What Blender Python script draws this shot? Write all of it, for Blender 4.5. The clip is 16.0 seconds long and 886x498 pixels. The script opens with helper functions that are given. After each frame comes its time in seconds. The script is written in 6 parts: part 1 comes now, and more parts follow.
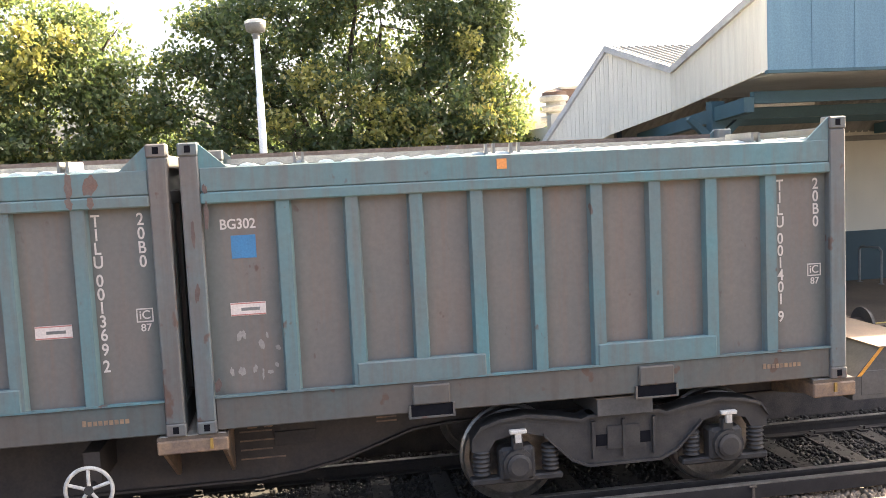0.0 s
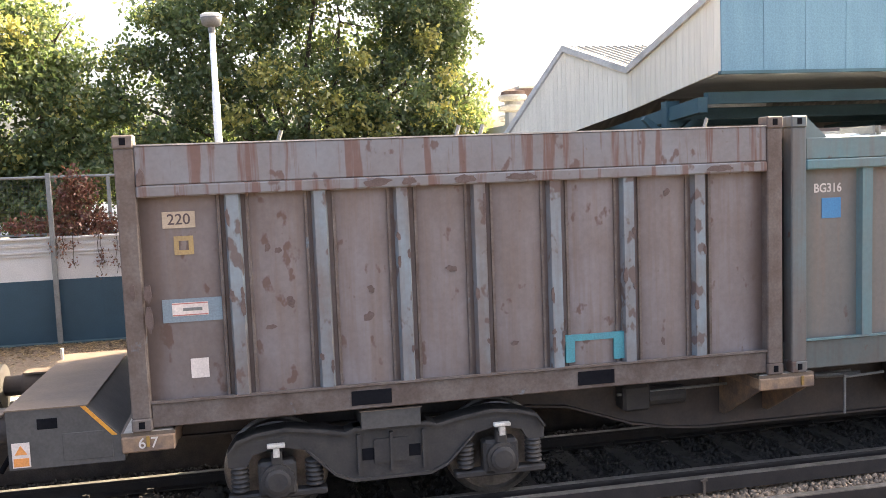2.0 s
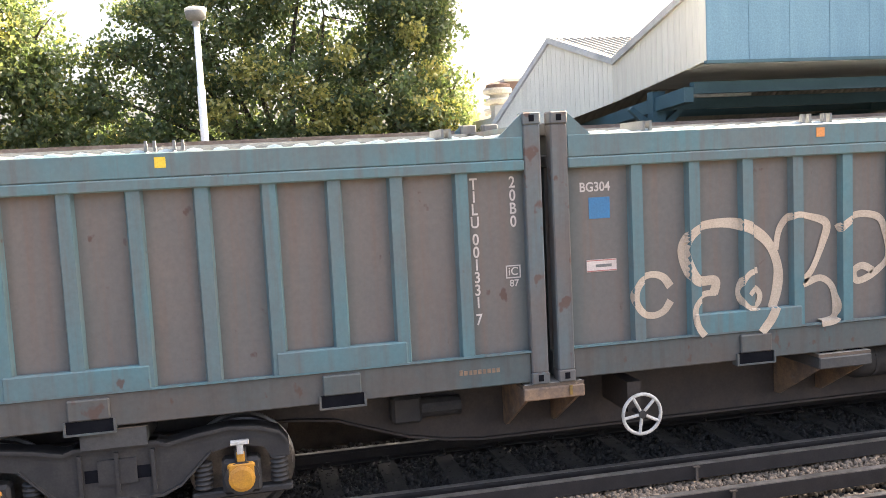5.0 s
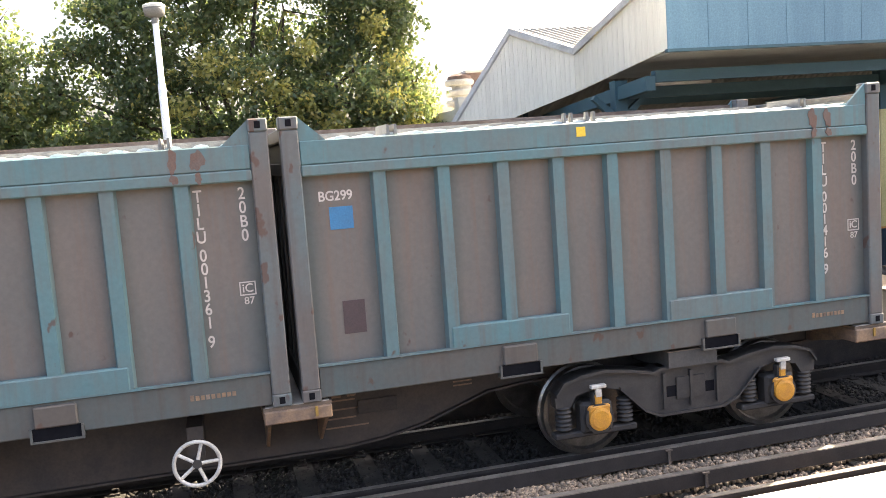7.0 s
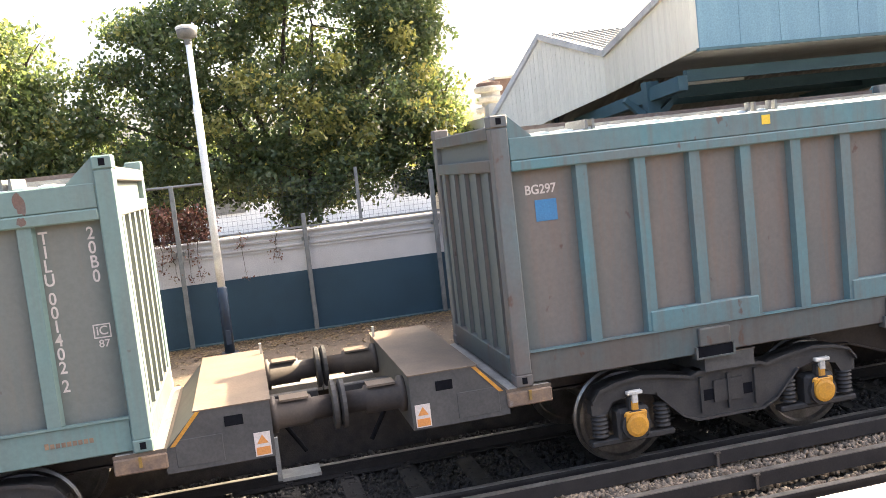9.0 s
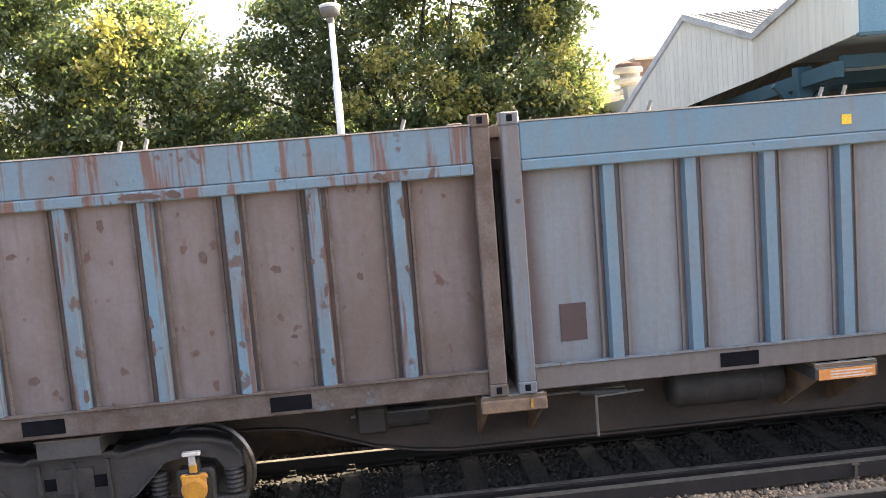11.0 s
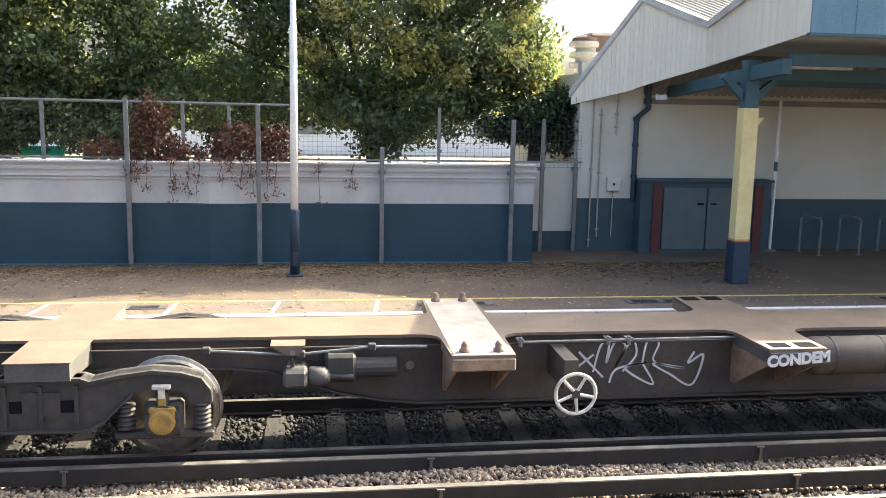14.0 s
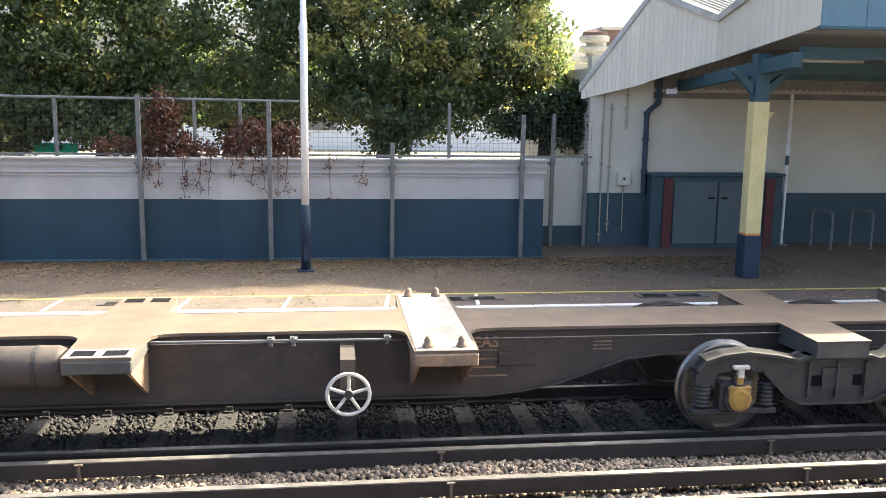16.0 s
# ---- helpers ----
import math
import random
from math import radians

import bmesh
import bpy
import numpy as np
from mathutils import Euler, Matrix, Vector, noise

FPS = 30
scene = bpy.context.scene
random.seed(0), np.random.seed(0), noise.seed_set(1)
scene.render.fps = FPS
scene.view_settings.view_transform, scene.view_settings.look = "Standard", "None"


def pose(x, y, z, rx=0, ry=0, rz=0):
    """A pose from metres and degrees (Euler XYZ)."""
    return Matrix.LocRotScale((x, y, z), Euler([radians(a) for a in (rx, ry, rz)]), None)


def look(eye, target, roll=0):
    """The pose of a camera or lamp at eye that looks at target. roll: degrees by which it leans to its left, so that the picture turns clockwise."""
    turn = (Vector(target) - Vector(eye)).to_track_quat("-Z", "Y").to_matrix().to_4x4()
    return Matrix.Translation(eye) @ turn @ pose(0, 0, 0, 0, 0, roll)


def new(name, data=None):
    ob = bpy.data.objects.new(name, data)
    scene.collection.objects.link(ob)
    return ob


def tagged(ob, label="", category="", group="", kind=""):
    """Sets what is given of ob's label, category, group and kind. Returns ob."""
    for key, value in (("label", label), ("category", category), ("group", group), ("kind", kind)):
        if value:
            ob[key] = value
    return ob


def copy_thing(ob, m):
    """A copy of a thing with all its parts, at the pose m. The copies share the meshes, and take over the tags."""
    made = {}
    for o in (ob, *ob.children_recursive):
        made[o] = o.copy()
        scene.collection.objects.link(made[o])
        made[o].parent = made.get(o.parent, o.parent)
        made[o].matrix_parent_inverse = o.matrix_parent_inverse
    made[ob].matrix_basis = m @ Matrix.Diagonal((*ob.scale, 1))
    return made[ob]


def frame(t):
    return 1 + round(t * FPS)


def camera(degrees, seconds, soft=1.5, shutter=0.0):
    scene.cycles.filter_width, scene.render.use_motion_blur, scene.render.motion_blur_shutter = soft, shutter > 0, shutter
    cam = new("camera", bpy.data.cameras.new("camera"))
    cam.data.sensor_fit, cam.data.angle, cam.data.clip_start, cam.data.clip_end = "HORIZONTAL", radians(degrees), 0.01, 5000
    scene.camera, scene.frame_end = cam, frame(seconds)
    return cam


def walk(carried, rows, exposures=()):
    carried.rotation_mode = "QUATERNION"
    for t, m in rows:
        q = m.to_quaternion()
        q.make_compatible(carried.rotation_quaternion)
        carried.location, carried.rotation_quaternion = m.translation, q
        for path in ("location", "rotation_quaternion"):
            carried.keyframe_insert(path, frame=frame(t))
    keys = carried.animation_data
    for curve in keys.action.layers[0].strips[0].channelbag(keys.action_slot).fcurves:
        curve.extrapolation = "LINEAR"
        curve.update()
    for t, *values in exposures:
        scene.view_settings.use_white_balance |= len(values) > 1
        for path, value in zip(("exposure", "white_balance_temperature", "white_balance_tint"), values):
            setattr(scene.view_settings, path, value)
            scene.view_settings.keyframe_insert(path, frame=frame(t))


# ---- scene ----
cam = camera(53.1, 16.0, soft=0.7)
PATH = [
    (0, (-0.508, 0.216, 2.435), (-0.212, 2.186, 2.256), -2.7),
    (0.5, (-0.487, 0.213, 2.427), (-0.161, 2.178, 2.248), -2.8),
    (1, (-0.474, 0.218, 2.422), (-0.207, 2.192, 2.249), -2.7),
    (1.5, (-0.471, 0.213, 2.406), (-0.161, 2.182, 2.238), -2.6),
    (2, (-0.471, 0.211, 2.392), (-0.086, 2.165, 2.209), -2.2),
    (2.5, (-0.477, 0.208, 2.379), (-0.061, 2.155, 2.184), -2.1),
    (3, (-0.485, 0.211, 2.365), (-0.102, 2.165, 2.175), -2.4),
    (3.5, (-0.498, 0.213, 2.349), (-0.087, 2.162, 2.165), -2.6),
    (4, (-0.512, 0.216, 2.332), (-0.095, 2.164, 2.153), -2.8),
    (6.5, (-0.595, 0.244, 2.356), (-0.133, 2.177, 2.135), -3.6),
    (7, (-0.619, 0.231, 2.359), (-0.119, 2.156, 2.143), -4.1),
    (7.5, (-0.643, 0.209, 2.359), (-0.139, 2.133, 2.152), -3.5),
    (8, (-0.664, 0.197, 2.364), (-0.162, 2.124, 2.173), -4.6),
    (10.3, (-0.7, 0.299, 2.455), (-0.374, 2.261, 2.25), -6.0),
    (10.5, (-0.699, 0.302, 2.458), (-0.374, 2.265, 2.25), -3.9),
    (11, (-0.685, 0.278, 2.469), (-0.542, 2.261, 2.249), -4.6),
    (11.5, (-0.664, 0.257, 2.481), (-0.56, 2.232, 2.183), -1.2),
    (12, (-0.651, 0.237, 2.491), (-0.449, 2.2, 2.162), 1.7),
    (12.5, (-0.652, 0.214, 2.499), (-0.523, 2.183, 2.174), 0.6),
    (13, (-0.673, 0.209, 2.504), (-0.473, 2.172, 2.181), 0.8),
    (13.5, (-0.697, 0.216, 2.506), (-0.452, 2.176, 2.193), 0.5),
    (14, (-0.717, 0.206, 2.507), (-0.442, 2.161, 2.187), 1.1),
    (14.5, (-0.728, 0.198, 2.508), (-0.433, 2.15, 2.186), 1.0),
    (15, (-0.724, 0.2, 2.509), (-0.455, 2.155, 2.181), 0.8),
    (15.5, (-0.712, 0.189, 2.509), (-0.472, 2.147, 2.181), 0.6),
    (16, (-0.703, 0.166, 2.51), (-0.454, 2.123, 2.179), 0.8),
]
walk(cam, [(t, look(eye, aim, roll)) for t, eye, aim, roll in PATH], [(0.0, 2.95, 6650, 9), (8.2, 2.98, 6650, 9), (10.3, 2.86, 6650, 9), (11.5, 2.92, 6750, 9), (12.3, 2.55, 6550, 6), (13.0, 2.48, 6350, 4), (14.5, 2.48, 6050, 4), (16.0, 2.48, 6000, 4)])

# ---- light ----
SUN = Vector((1.22, 0.60, 1.0)).normalized()
world = bpy.data.worlds.new("daylight")
scene.world = world
world.use_nodes = True
wn, wl = world.node_tree.nodes, world.node_tree.links
sky = wn.new("ShaderNodeTexSky")
sky.sky_type, sky.sun_disc = "NISHITA", False
sky.sun_elevation = math.asin(SUN.z)
sky.sun_rotation = math.atan2(SUN.x, SUN.y)
sky.air_density, sky.dust_density, sky.ozone_density = 0.7, 9.0, 1.0
wl.new(sky.outputs["Color"], wn["Background"].inputs["Color"])
wn["Background"].inputs["Strength"].default_value = 0.145
sun_data = bpy.data.lights.new("sun", "SUN")
sun_data.energy, sun_data.angle, sun_data.color = 5.0, radians(0.6), (1.0, 0.84, 0.60)
sun = new("sun", sun_data)
sun.matrix_world = look(SUN * 60, (0, 0, 0))


# ---- materials ----
def nodes_of(name):
    m = bpy.data.materials.new(name)
    m.use_nodes = True
    nt = m.node_tree
    return m, nt.nodes, nt.links, nt.nodes["Principled BSDF"]


def surface(name, base, dark, rough=0.75, scale=6.0, fine=60.0, metal=0.0, bump=0.15, third=None, third_at=0.6, stretch=(1, 1, 1), per_object=True, spec=0.4, grainy=0.4):
    """Two-scale noise between base and dark, an optional third colour in patches, and fine relief."""
    m, n, l, b = nodes_of(name)
    tc = n.new("ShaderNodeTexCoord")
    mp = n.new("ShaderNodeMapping")
    mp.inputs["Scale"].default_value = stretch
    if per_object:
        info = n.new("ShaderNodeObjectInfo")
        off = n.new("ShaderNodeMath")
        off.operation = "MULTIPLY"
        off.inputs[1].default_value = 37.0
        l.new(info.outputs["Random"], off.inputs[0])
        l.new(off.outputs[0], mp.inputs["Location"])
    l.new(tc.outputs["Object"], mp.inputs["Vector"])
    big = n.new("ShaderNodeTexNoise")
    big.inputs["Scale"].default_value, big.inputs["Detail"].default_value, big.inputs["Roughness"].default_value = scale, 5.0, 0.62
    small = n.new("ShaderNodeTexNoise")
    small.inputs["Scale"].default_value, small.inputs["Detail"].default_value = fine, 4.0
    l.new(mp.outputs[0], big.inputs["Vector"])
    l.new(tc.outputs["Object"], small.inputs["Vector"])
    ramp = n.new("ShaderNodeValToRGB")
    ramp.color_ramp.elements[0].position, ramp.color_ramp.elements[1].position = 0.36, 0.64
    ramp.color_ramp.elements[0].color, ramp.color_ramp.elements[1].color = (*dark, 1), (*base, 1)
    l.new(big.outputs[0], ramp.inputs[0])
    col = ramp.outputs[0]
    if third:
        pat = n.new("ShaderNodeTexNoise")
        pat.inputs["Scale"].default_value, pat.inputs["Detail"].default_value, pat.inputs["Roughness"].default_value = scale * 0.55, 7.0, 0.7
        shift = n.new("ShaderNodeVectorMath")
        shift.inputs[1].default_value = (7.3, 2.1, 5.7)
        l.new(mp.outputs[0], shift.inputs[0])
        l.new(shift.outputs[0], pat.inputs["Vector"])
        pr = n.new("ShaderNodeValToRGB")
        pr.color_ramp.elements[0].position, pr.color_ramp.elements[1].position = third_at, third_at + 0.14
        l.new(pat.outputs[0], pr.inputs[0])
        mx = n.new("ShaderNodeMixRGB")
        mx.inputs[2].default_value = (*third, 1)
        l.new(pr.outputs[0], mx.inputs[0])
        l.new(col, mx.inputs[1])
        col = mx.outputs[0]
    grain = n.new("ShaderNodeMixRGB")
    grain.blend_type = "MULTIPLY"
    grain.inputs[0].default_value = grainy
    gr = n.new("ShaderNodeValToRGB")
    gr.color_ramp.elements[0].position, gr.color_ramp.elements[0].color = 0.3, (0.55, 0.55, 0.55, 1)
    gr.color_ramp.elements[1].position, gr.color_ramp.elements[1].color = 0.7, (1.15, 1.15, 1.15, 1)
    l.new(small.outputs[0], gr.inputs[0])
    l.new(col, grain.inputs[1])
    l.new(gr.outputs[0], grain.inputs[2])
    l.new(grain.outputs[0], b.inputs["Base Color"])
    b.inputs["Roughness"].default_value, b.inputs["Metallic"].default_value = rough, metal
    b.inputs["Specular IOR Level"].default_value = spec
    if bump:
        bp = n.new("ShaderNodeBump")
        bp.inputs["Strength"].default_value, bp.inputs["Distance"].default_value = bump, 0.01
        l.new(small.outputs[0], bp.inputs["Height"])
        l.new(bp.outputs[0], b.inputs["Normal"])
    return m


def weathered(name, paint, dirt, streak, spot=(0.10, 0.055, 0.04), amount=0.5, bias=0.0, specks=0.70, rough=0.65, edge=None, run=(0.48, 0.70, 0.65)):
    """Painted steel that has gone dirty: blotches of dirt, vertical run-off streaks, small rust specks."""
    m, n, l, b = nodes_of(name)
    tc = n.new("ShaderNodeTexCoord")
    info = n.new("ShaderNodeObjectInfo")
    off = n.new("ShaderNodeMath")
    off.operation, off.inputs[1].default_value = "MULTIPLY", 41.0
    l.new(info.outputs["Random"], off.inputs[0])

    def noisy(scale, stretch, detail, rough_):
        mp = n.new("ShaderNodeMapping")
        mp.inputs["Scale"].default_value = stretch
        l.new(off.outputs[0], mp.inputs["Location"])
        l.new(tc.outputs["Object"], mp.inputs["Vector"])
        t = n.new("ShaderNodeTexNoise")
        t.inputs["Scale"].default_value, t.inputs["Detail"].default_value, t.inputs["Roughness"].default_value = scale, detail, rough_
        l.new(mp.outputs[0], t.inputs["Vector"])
        return t.outputs[0]

    def ramp(src, lo, hi, c0, c1):
        r = n.new("ShaderNodeValToRGB")
        r.color_ramp.elements[0].position, r.color_ramp.elements[1].position = lo, hi
        r.color_ramp.elements[0].color, r.color_ramp.elements[1].color = (*c0, 1), (*c1, 1)
        l.new(src, r.inputs[0])
        return r.outputs[0]

    def mix(fac, a, c):
        x = n.new("ShaderNodeMixRGB")
        l.new(fac, x.inputs[0])
        if isinstance(a, tuple):
            x.inputs[1].default_value = (*a, 1)
        else:
            l.new(a, x.inputs[1])
        x.inputs[2].default_value = (*c, 1)
        return x.outputs[0]

    blot = noisy(1.1, (1, 1, 0.7), 6.0, 0.65)
    runs = noisy(5.0, (2.2, 2.2, 0.12), 4.0, 0.6)
    fine = noisy(22.0, (1, 1, 1), 5.0, 0.65)
    col = mix(ramp(blot, 0.36 - bias, 0.66 - bias, (0, 0, 0), (amount, amount, amount)), paint, dirt)
    col = mix(ramp(runs, run[0], run[1], (0, 0, 0), (run[2],) * 3), col, streak)
    col = mix(ramp(noisy(6.5, (1, 1, 0.7), 3.0, 0.5), specks, specks + 0.05, (0, 0, 0), (0.8, 0.8, 0.8)), col, spot)
    if edge:
        # rust that has crept out of the folds at both sides of each panel
        sep = n.new("ShaderNodeSeparateXYZ")
        l.new(tc.outputs["Generated"], sep.inputs[0])
        mid, far, wob = n.new("ShaderNodeMath"), n.new("ShaderNodeMath"), n.new("ShaderNodeMath")
        mid.operation, mid.inputs[1].default_value = "SUBTRACT", 0.5
        far.operation = "ABSOLUTE"
        wob.operation, wob.inputs[1].default_value = "MULTIPLY_ADD", 0.22
        l.new(sep.outputs[0], mid.inputs[0])
        l.new(mid.outputs[0], far.inputs[0])
        l.new(blot, wob.inputs[0])
        l.new(far.outputs[0], wob.inputs[2])
        col = mix(ramp(wob.outputs[0], 0.33, 0.54, (0, 0, 0), (0.85, 0.85, 0.85)), col, edge)
    tone = n.new("ShaderNodeMixRGB")
    tone.blend_type, tone.inputs[0].default_value = "MULTIPLY", 0.30
    l.new(col, tone.inputs[1])
    l.new(ramp(fine, 0.25, 0.75, (0.6, 0.6, 0.6), (1.2, 1.2, 1.2)), tone.inputs[2])
    l.new(tone.outputs[0], b.inputs["Base Color"])
    b.inputs["Roughness"].default_value, b.inputs["Specular IOR Level"].default_value = rough, 0.35
    bp = n.new("ShaderNodeBump")
    bp.inputs["Strength"].default_value, bp.inputs["Distance"].default_value = 0.12, 0.01
    l.new(blot, bp.inputs["Height"])
    l.new(bp.outputs[0], b.inputs["Normal"])
    return m


def leaf_material(name, colours, glow=0.45):
    """Leaves whose colour varies from leaf to leaf, partly letting light through."""
    m, n, l, b = nodes_of(name)
    geo = n.new("ShaderNodeNewGeometry")
    ramp = n.new("ShaderNodeValToRGB")
    els = ramp.color_ramp.elements
    while len(els) < len(colours):
        els.new(0.5)
    for i, c in enumerate(colours):
        els[i].position, els[i].color = i / (len(colours) - 1), (*c, 1)
    l.new(geo.outputs["Random Per Island"], ramp.inputs[0])
    l.new(ramp.outputs[0], b.inputs["Base Color"])
    b.inputs["Roughness"].default_value = 0.45
    tr = n.new("ShaderNodeBsdfTranslucent")
    bright = n.new("ShaderNodeMixRGB")
    bright.blend_type, bright.inputs[0].default_value, bright.inputs[2].default_value = "MULTIPLY", 1.0, (1.75, 1.75, 1.2, 1)
    l.new(ramp.outputs[0], bright.inputs[1])
    l.new(bright.outputs[0], tr.inputs[0])
    mix = n.new("ShaderNodeMixShader")
    mix.inputs[0].default_value = glow
    l.new(b.outputs[0], mix.inputs[1])
    l.new(tr.outputs[0], mix.inputs[2])
    l.new(mix.outputs[0], n["Material Output"].inputs[0])
    return m


M = {}
M["teal"] = weathered("teal_paint", (0.092, 0.192, 0.205), (0.130, 0.145, 0.138), (0.125, 0.120, 0.108), amount=0.75, bias=0.04, specks=0.70)
M["teal_sill"] = weathered("grimy_teal_sill", (0.082, 0.108, 0.106), (0.112, 0.090, 0.074), (0.088, 0.074, 0.064), amount=0.9, bias=0.06, specks=0.66)
M["teal_panel"] = weathered("dusty_teal_panel", (0.160, 0.138, 0.120), (0.128, 0.126, 0.116), (0.165, 0.120, 0.094), amount=0.8, specks=0.70, edge=(0.098, 0.112, 0.106))
M["green"] = weathered("green_teal_paint", (0.145, 0.225, 0.205), (0.165, 0.185, 0.165), (0.15, 0.18, 0.16), amount=0.5, specks=0.74)
M["green_panel"] = weathered("dusty_green_panel", (0.165, 0.172, 0.148), (0.145, 0.152, 0.132), (0.175, 0.165, 0.135), amount=0.6, specks=0.73, edge=(0.115, 0.135, 0.120))
M["blue"] = weathered("blue_paint", (0.125, 0.222, 0.292), (0.175, 0.200, 0.218), (0.165, 0.185, 0.200), amount=0.6, specks=0.71)
M["blue_panel"] = weathered("dusty_blue_panel", (0.185, 0.215, 0.235), (0.190, 0.176, 0.174), (0.178, 0.160, 0.158), amount=0.6, specks=0.72, edge=(0.098, 0.070, 0.066))
M["blue_post"] = weathered("worn_blue_grey_steel", (0.16, 0.185, 0.205), (0.155, 0.13, 0.118), (0.17, 0.26, 0.32), amount=0.8, bias=0.05, specks=0.66)
M["blue_sill"] = weathered("brown_grey_sill", (0.165, 0.15, 0.14), (0.14, 0.115, 0.10), (0.19, 0.165, 0.15), amount=0.8)
M["teal_post"] = weathered("worn_teal_post", (0.105, 0.150, 0.158), (0.135, 0.112, 0.098), (0.105, 0.085, 0.074), amount=0.9, bias=0.08, specks=0.62)
M["rusty_red"] = weathered("rust_run_rail", (0.190, 0.195, 0.205), (0.150, 0.118, 0.105), (0.125, 0.062, 0.043), spot=(0.10, 0.056, 0.042), amount=0.75, bias=0.03, specks=0.62, run=(0.52, 0.61, 0.8))
M["rusty_pale"] = weathered("chalky_worn_rib", (0.200, 0.245, 0.270), (0.135, 0.100, 0.084), (0.150, 0.120, 0.105), spot=(0.10, 0.062, 0.048), amount=0.9, specks=0.58)
M["rusty"] = weathered("rusting_blue_paint", (0.140, 0.245, 0.320), (0.155, 0.130, 0.122), (0.150, 0.072, 0.046), spot=(0.105, 0.060, 0.045), amount=0.65, specks=0.62, run=(0.52, 0.60, 0.85))
M["rusty_panel"] = weathered("rust_brown_panel", (0.195, 0.172, 0.172), (0.135, 0.104, 0.090), (0.150, 0.108, 0.085), amount=0.9, bias=0.04, specks=0.64, edge=(0.085, 0.060, 0.050))
M["rust_post"] = surface("rusty_steel", (0.15, 0.122, 0.105), (0.10, 0.072, 0.058), 0.85, 4, 40, third=(0.17, 0.23, 0.27), third_at=0.62)
M["rust_orange"] = surface("soft_orange_rust", (0.150, 0.092, 0.070), (0.140, 0.108, 0.092), 0.85, 12, 70)
M["rust_patchy"] = surface("dark_rust_scab", (0.125, 0.09, 0.078), (0.095, 0.066, 0.058), 0.85, 12, 70)
M["teal_bright"] = surface("bright_teal_paint", (0.06, 0.26, 0.30), (0.07, 0.22, 0.26), 0.6, 5, 60)
M["hole_dark"] = surface("dark_cavity", (0.012, 0.012, 0.014), (0.008, 0.008, 0.01), 0.95, 5, 40, bump=0, spec=0.05)
M["deck"] = surface("dusty_brown_steel", (0.150, 0.108, 0.076), (0.106, 0.079, 0.058), 0.62, 2.5, 50, bump=0.1)
M["spine"] = surface("brown_frame_steel", (0.072, 0.054, 0.043), (0.048, 0.039, 0.034), 0.7, 3, 40, bump=0.1)
M["hump"] = surface("grey_brown_housing_steel", (0.082, 0.076, 0.070), (0.058, 0.055, 0.052), 0.6, 3, 40, bump=0.1)
M["bracket"] = surface("worn_bracket_steel", (0.29, 0.185, 0.110), (0.15, 0.105, 0.080), 0.6, 6, 50, third=(0.33, 0.31, 0.28), third_at=0.62)
M["polished"] = surface("worn_bright_deck", (0.56, 0.51, 0.43), (0.36, 0.32, 0.27), 0.35, 4, 60, metal=0.1, bump=0.2)
M["bogie"] = surface("grimy_bogie_steel", (0.052, 0.046, 0.041), (0.032, 0.029, 0.028), 0.65, 5, 50, bump=0.1)
M["wheel"] = surface("wheel_steel", (0.30, 0.28, 0.26), (0.18, 0.165, 0.15), 0.35, 6, 60, metal=0.9, bump=0.05)
M["yellow"] = surface("yellow_paint", (0.62, 0.29, 0.03), (0.48, 0.22, 0.04), 0.55, 8, 60)
M["label_yellow"] = surface("label_yellow", (0.80, 0.55, 0.05), (0.75, 0.50, 0.05), 0.5, 8, 60, bump=0)
M["label_orange"] = surface("label_orange", (0.70, 0.28, 0.08), (0.62, 0.25, 0.07), 0.5, 8, 60, bump=0)
M["label_blue"] = surface("label_blue", (0.045, 0.19, 0.37), (0.05, 0.17, 0.31), 0.5, 5, 60, bump=0)
M["label_white"] = surface("label_white", (0.66, 0.58, 0.52), (0.58, 0.50, 0.45), 0.5, 6, 60, bump=0)
M["label_red"] = surface("label_red", (0.45, 0.16, 0.13), (0.40, 0.14, 0.12), 0.5, 6, 60, bump=0)
M["label_brown"] = surface("label_brown", (0.085, 0.055, 0.055), (0.07, 0.05, 0.05), 0.6, 6, 60, bump=0)
M["letter"] = surface("letter_paint", (0.62, 0.56, 0.50), (0.48, 0.43, 0.38), 0.6, 9, 60, bump=0)
M["spray_cream"] = surface("cream_spray_paint", (0.58, 0.47, 0.35), (0.48, 0.38, 0.28), 0.6, 5, 60, bump=0)
M["spray_white"] = surface("white_spray_paint", (0.60, 0.60, 0.60), (0.48, 0.48, 0.48), 0.6, 5, 60, bump=0)
M["spray_ochre"] = surface("faded_ochre_paint", (0.30, 0.22, 0.12), (0.22, 0.18, 0.13), 0.7, 8, 60, bump=0)
M["spray_pale"] = surface("pale_paint_smear", (0.30, 0.275, 0.245), (0.24, 0.22, 0.20), 0.7, 8, 60, bump=0)
M["spray_faint"] = surface("faded_spray_paint", (0.185, 0.240, 0.272), (0.185, 0.222, 0.246), 0.6, 5, 60, bump=0)
M["handwheel"] = surface("white_worn_paint", (0.66, 0.62, 0.55), (0.42, 0.38, 0.33), 0.5, 12, 60)
M["asphalt"] = surface("platform_asphalt", (0.118, 0.086, 0.058), (0.080, 0.060, 0.043), 0.9, 0.9, 130, bump=0.5, third=(0.10, 0.085, 0.072), third_at=0.60, per_object=False)
M["tactile"] = surface("edge_paving", (0.120, 0.093, 0.073), (0.085, 0.068, 0.055), 0.9, 2.2, 120, bump=0.5)
M["coping"] = surface("coping_stone", (0.30, 0.28, 0.25), (0.22, 0.20, 0.18), 0.85, 2, 90, bump=0.3)
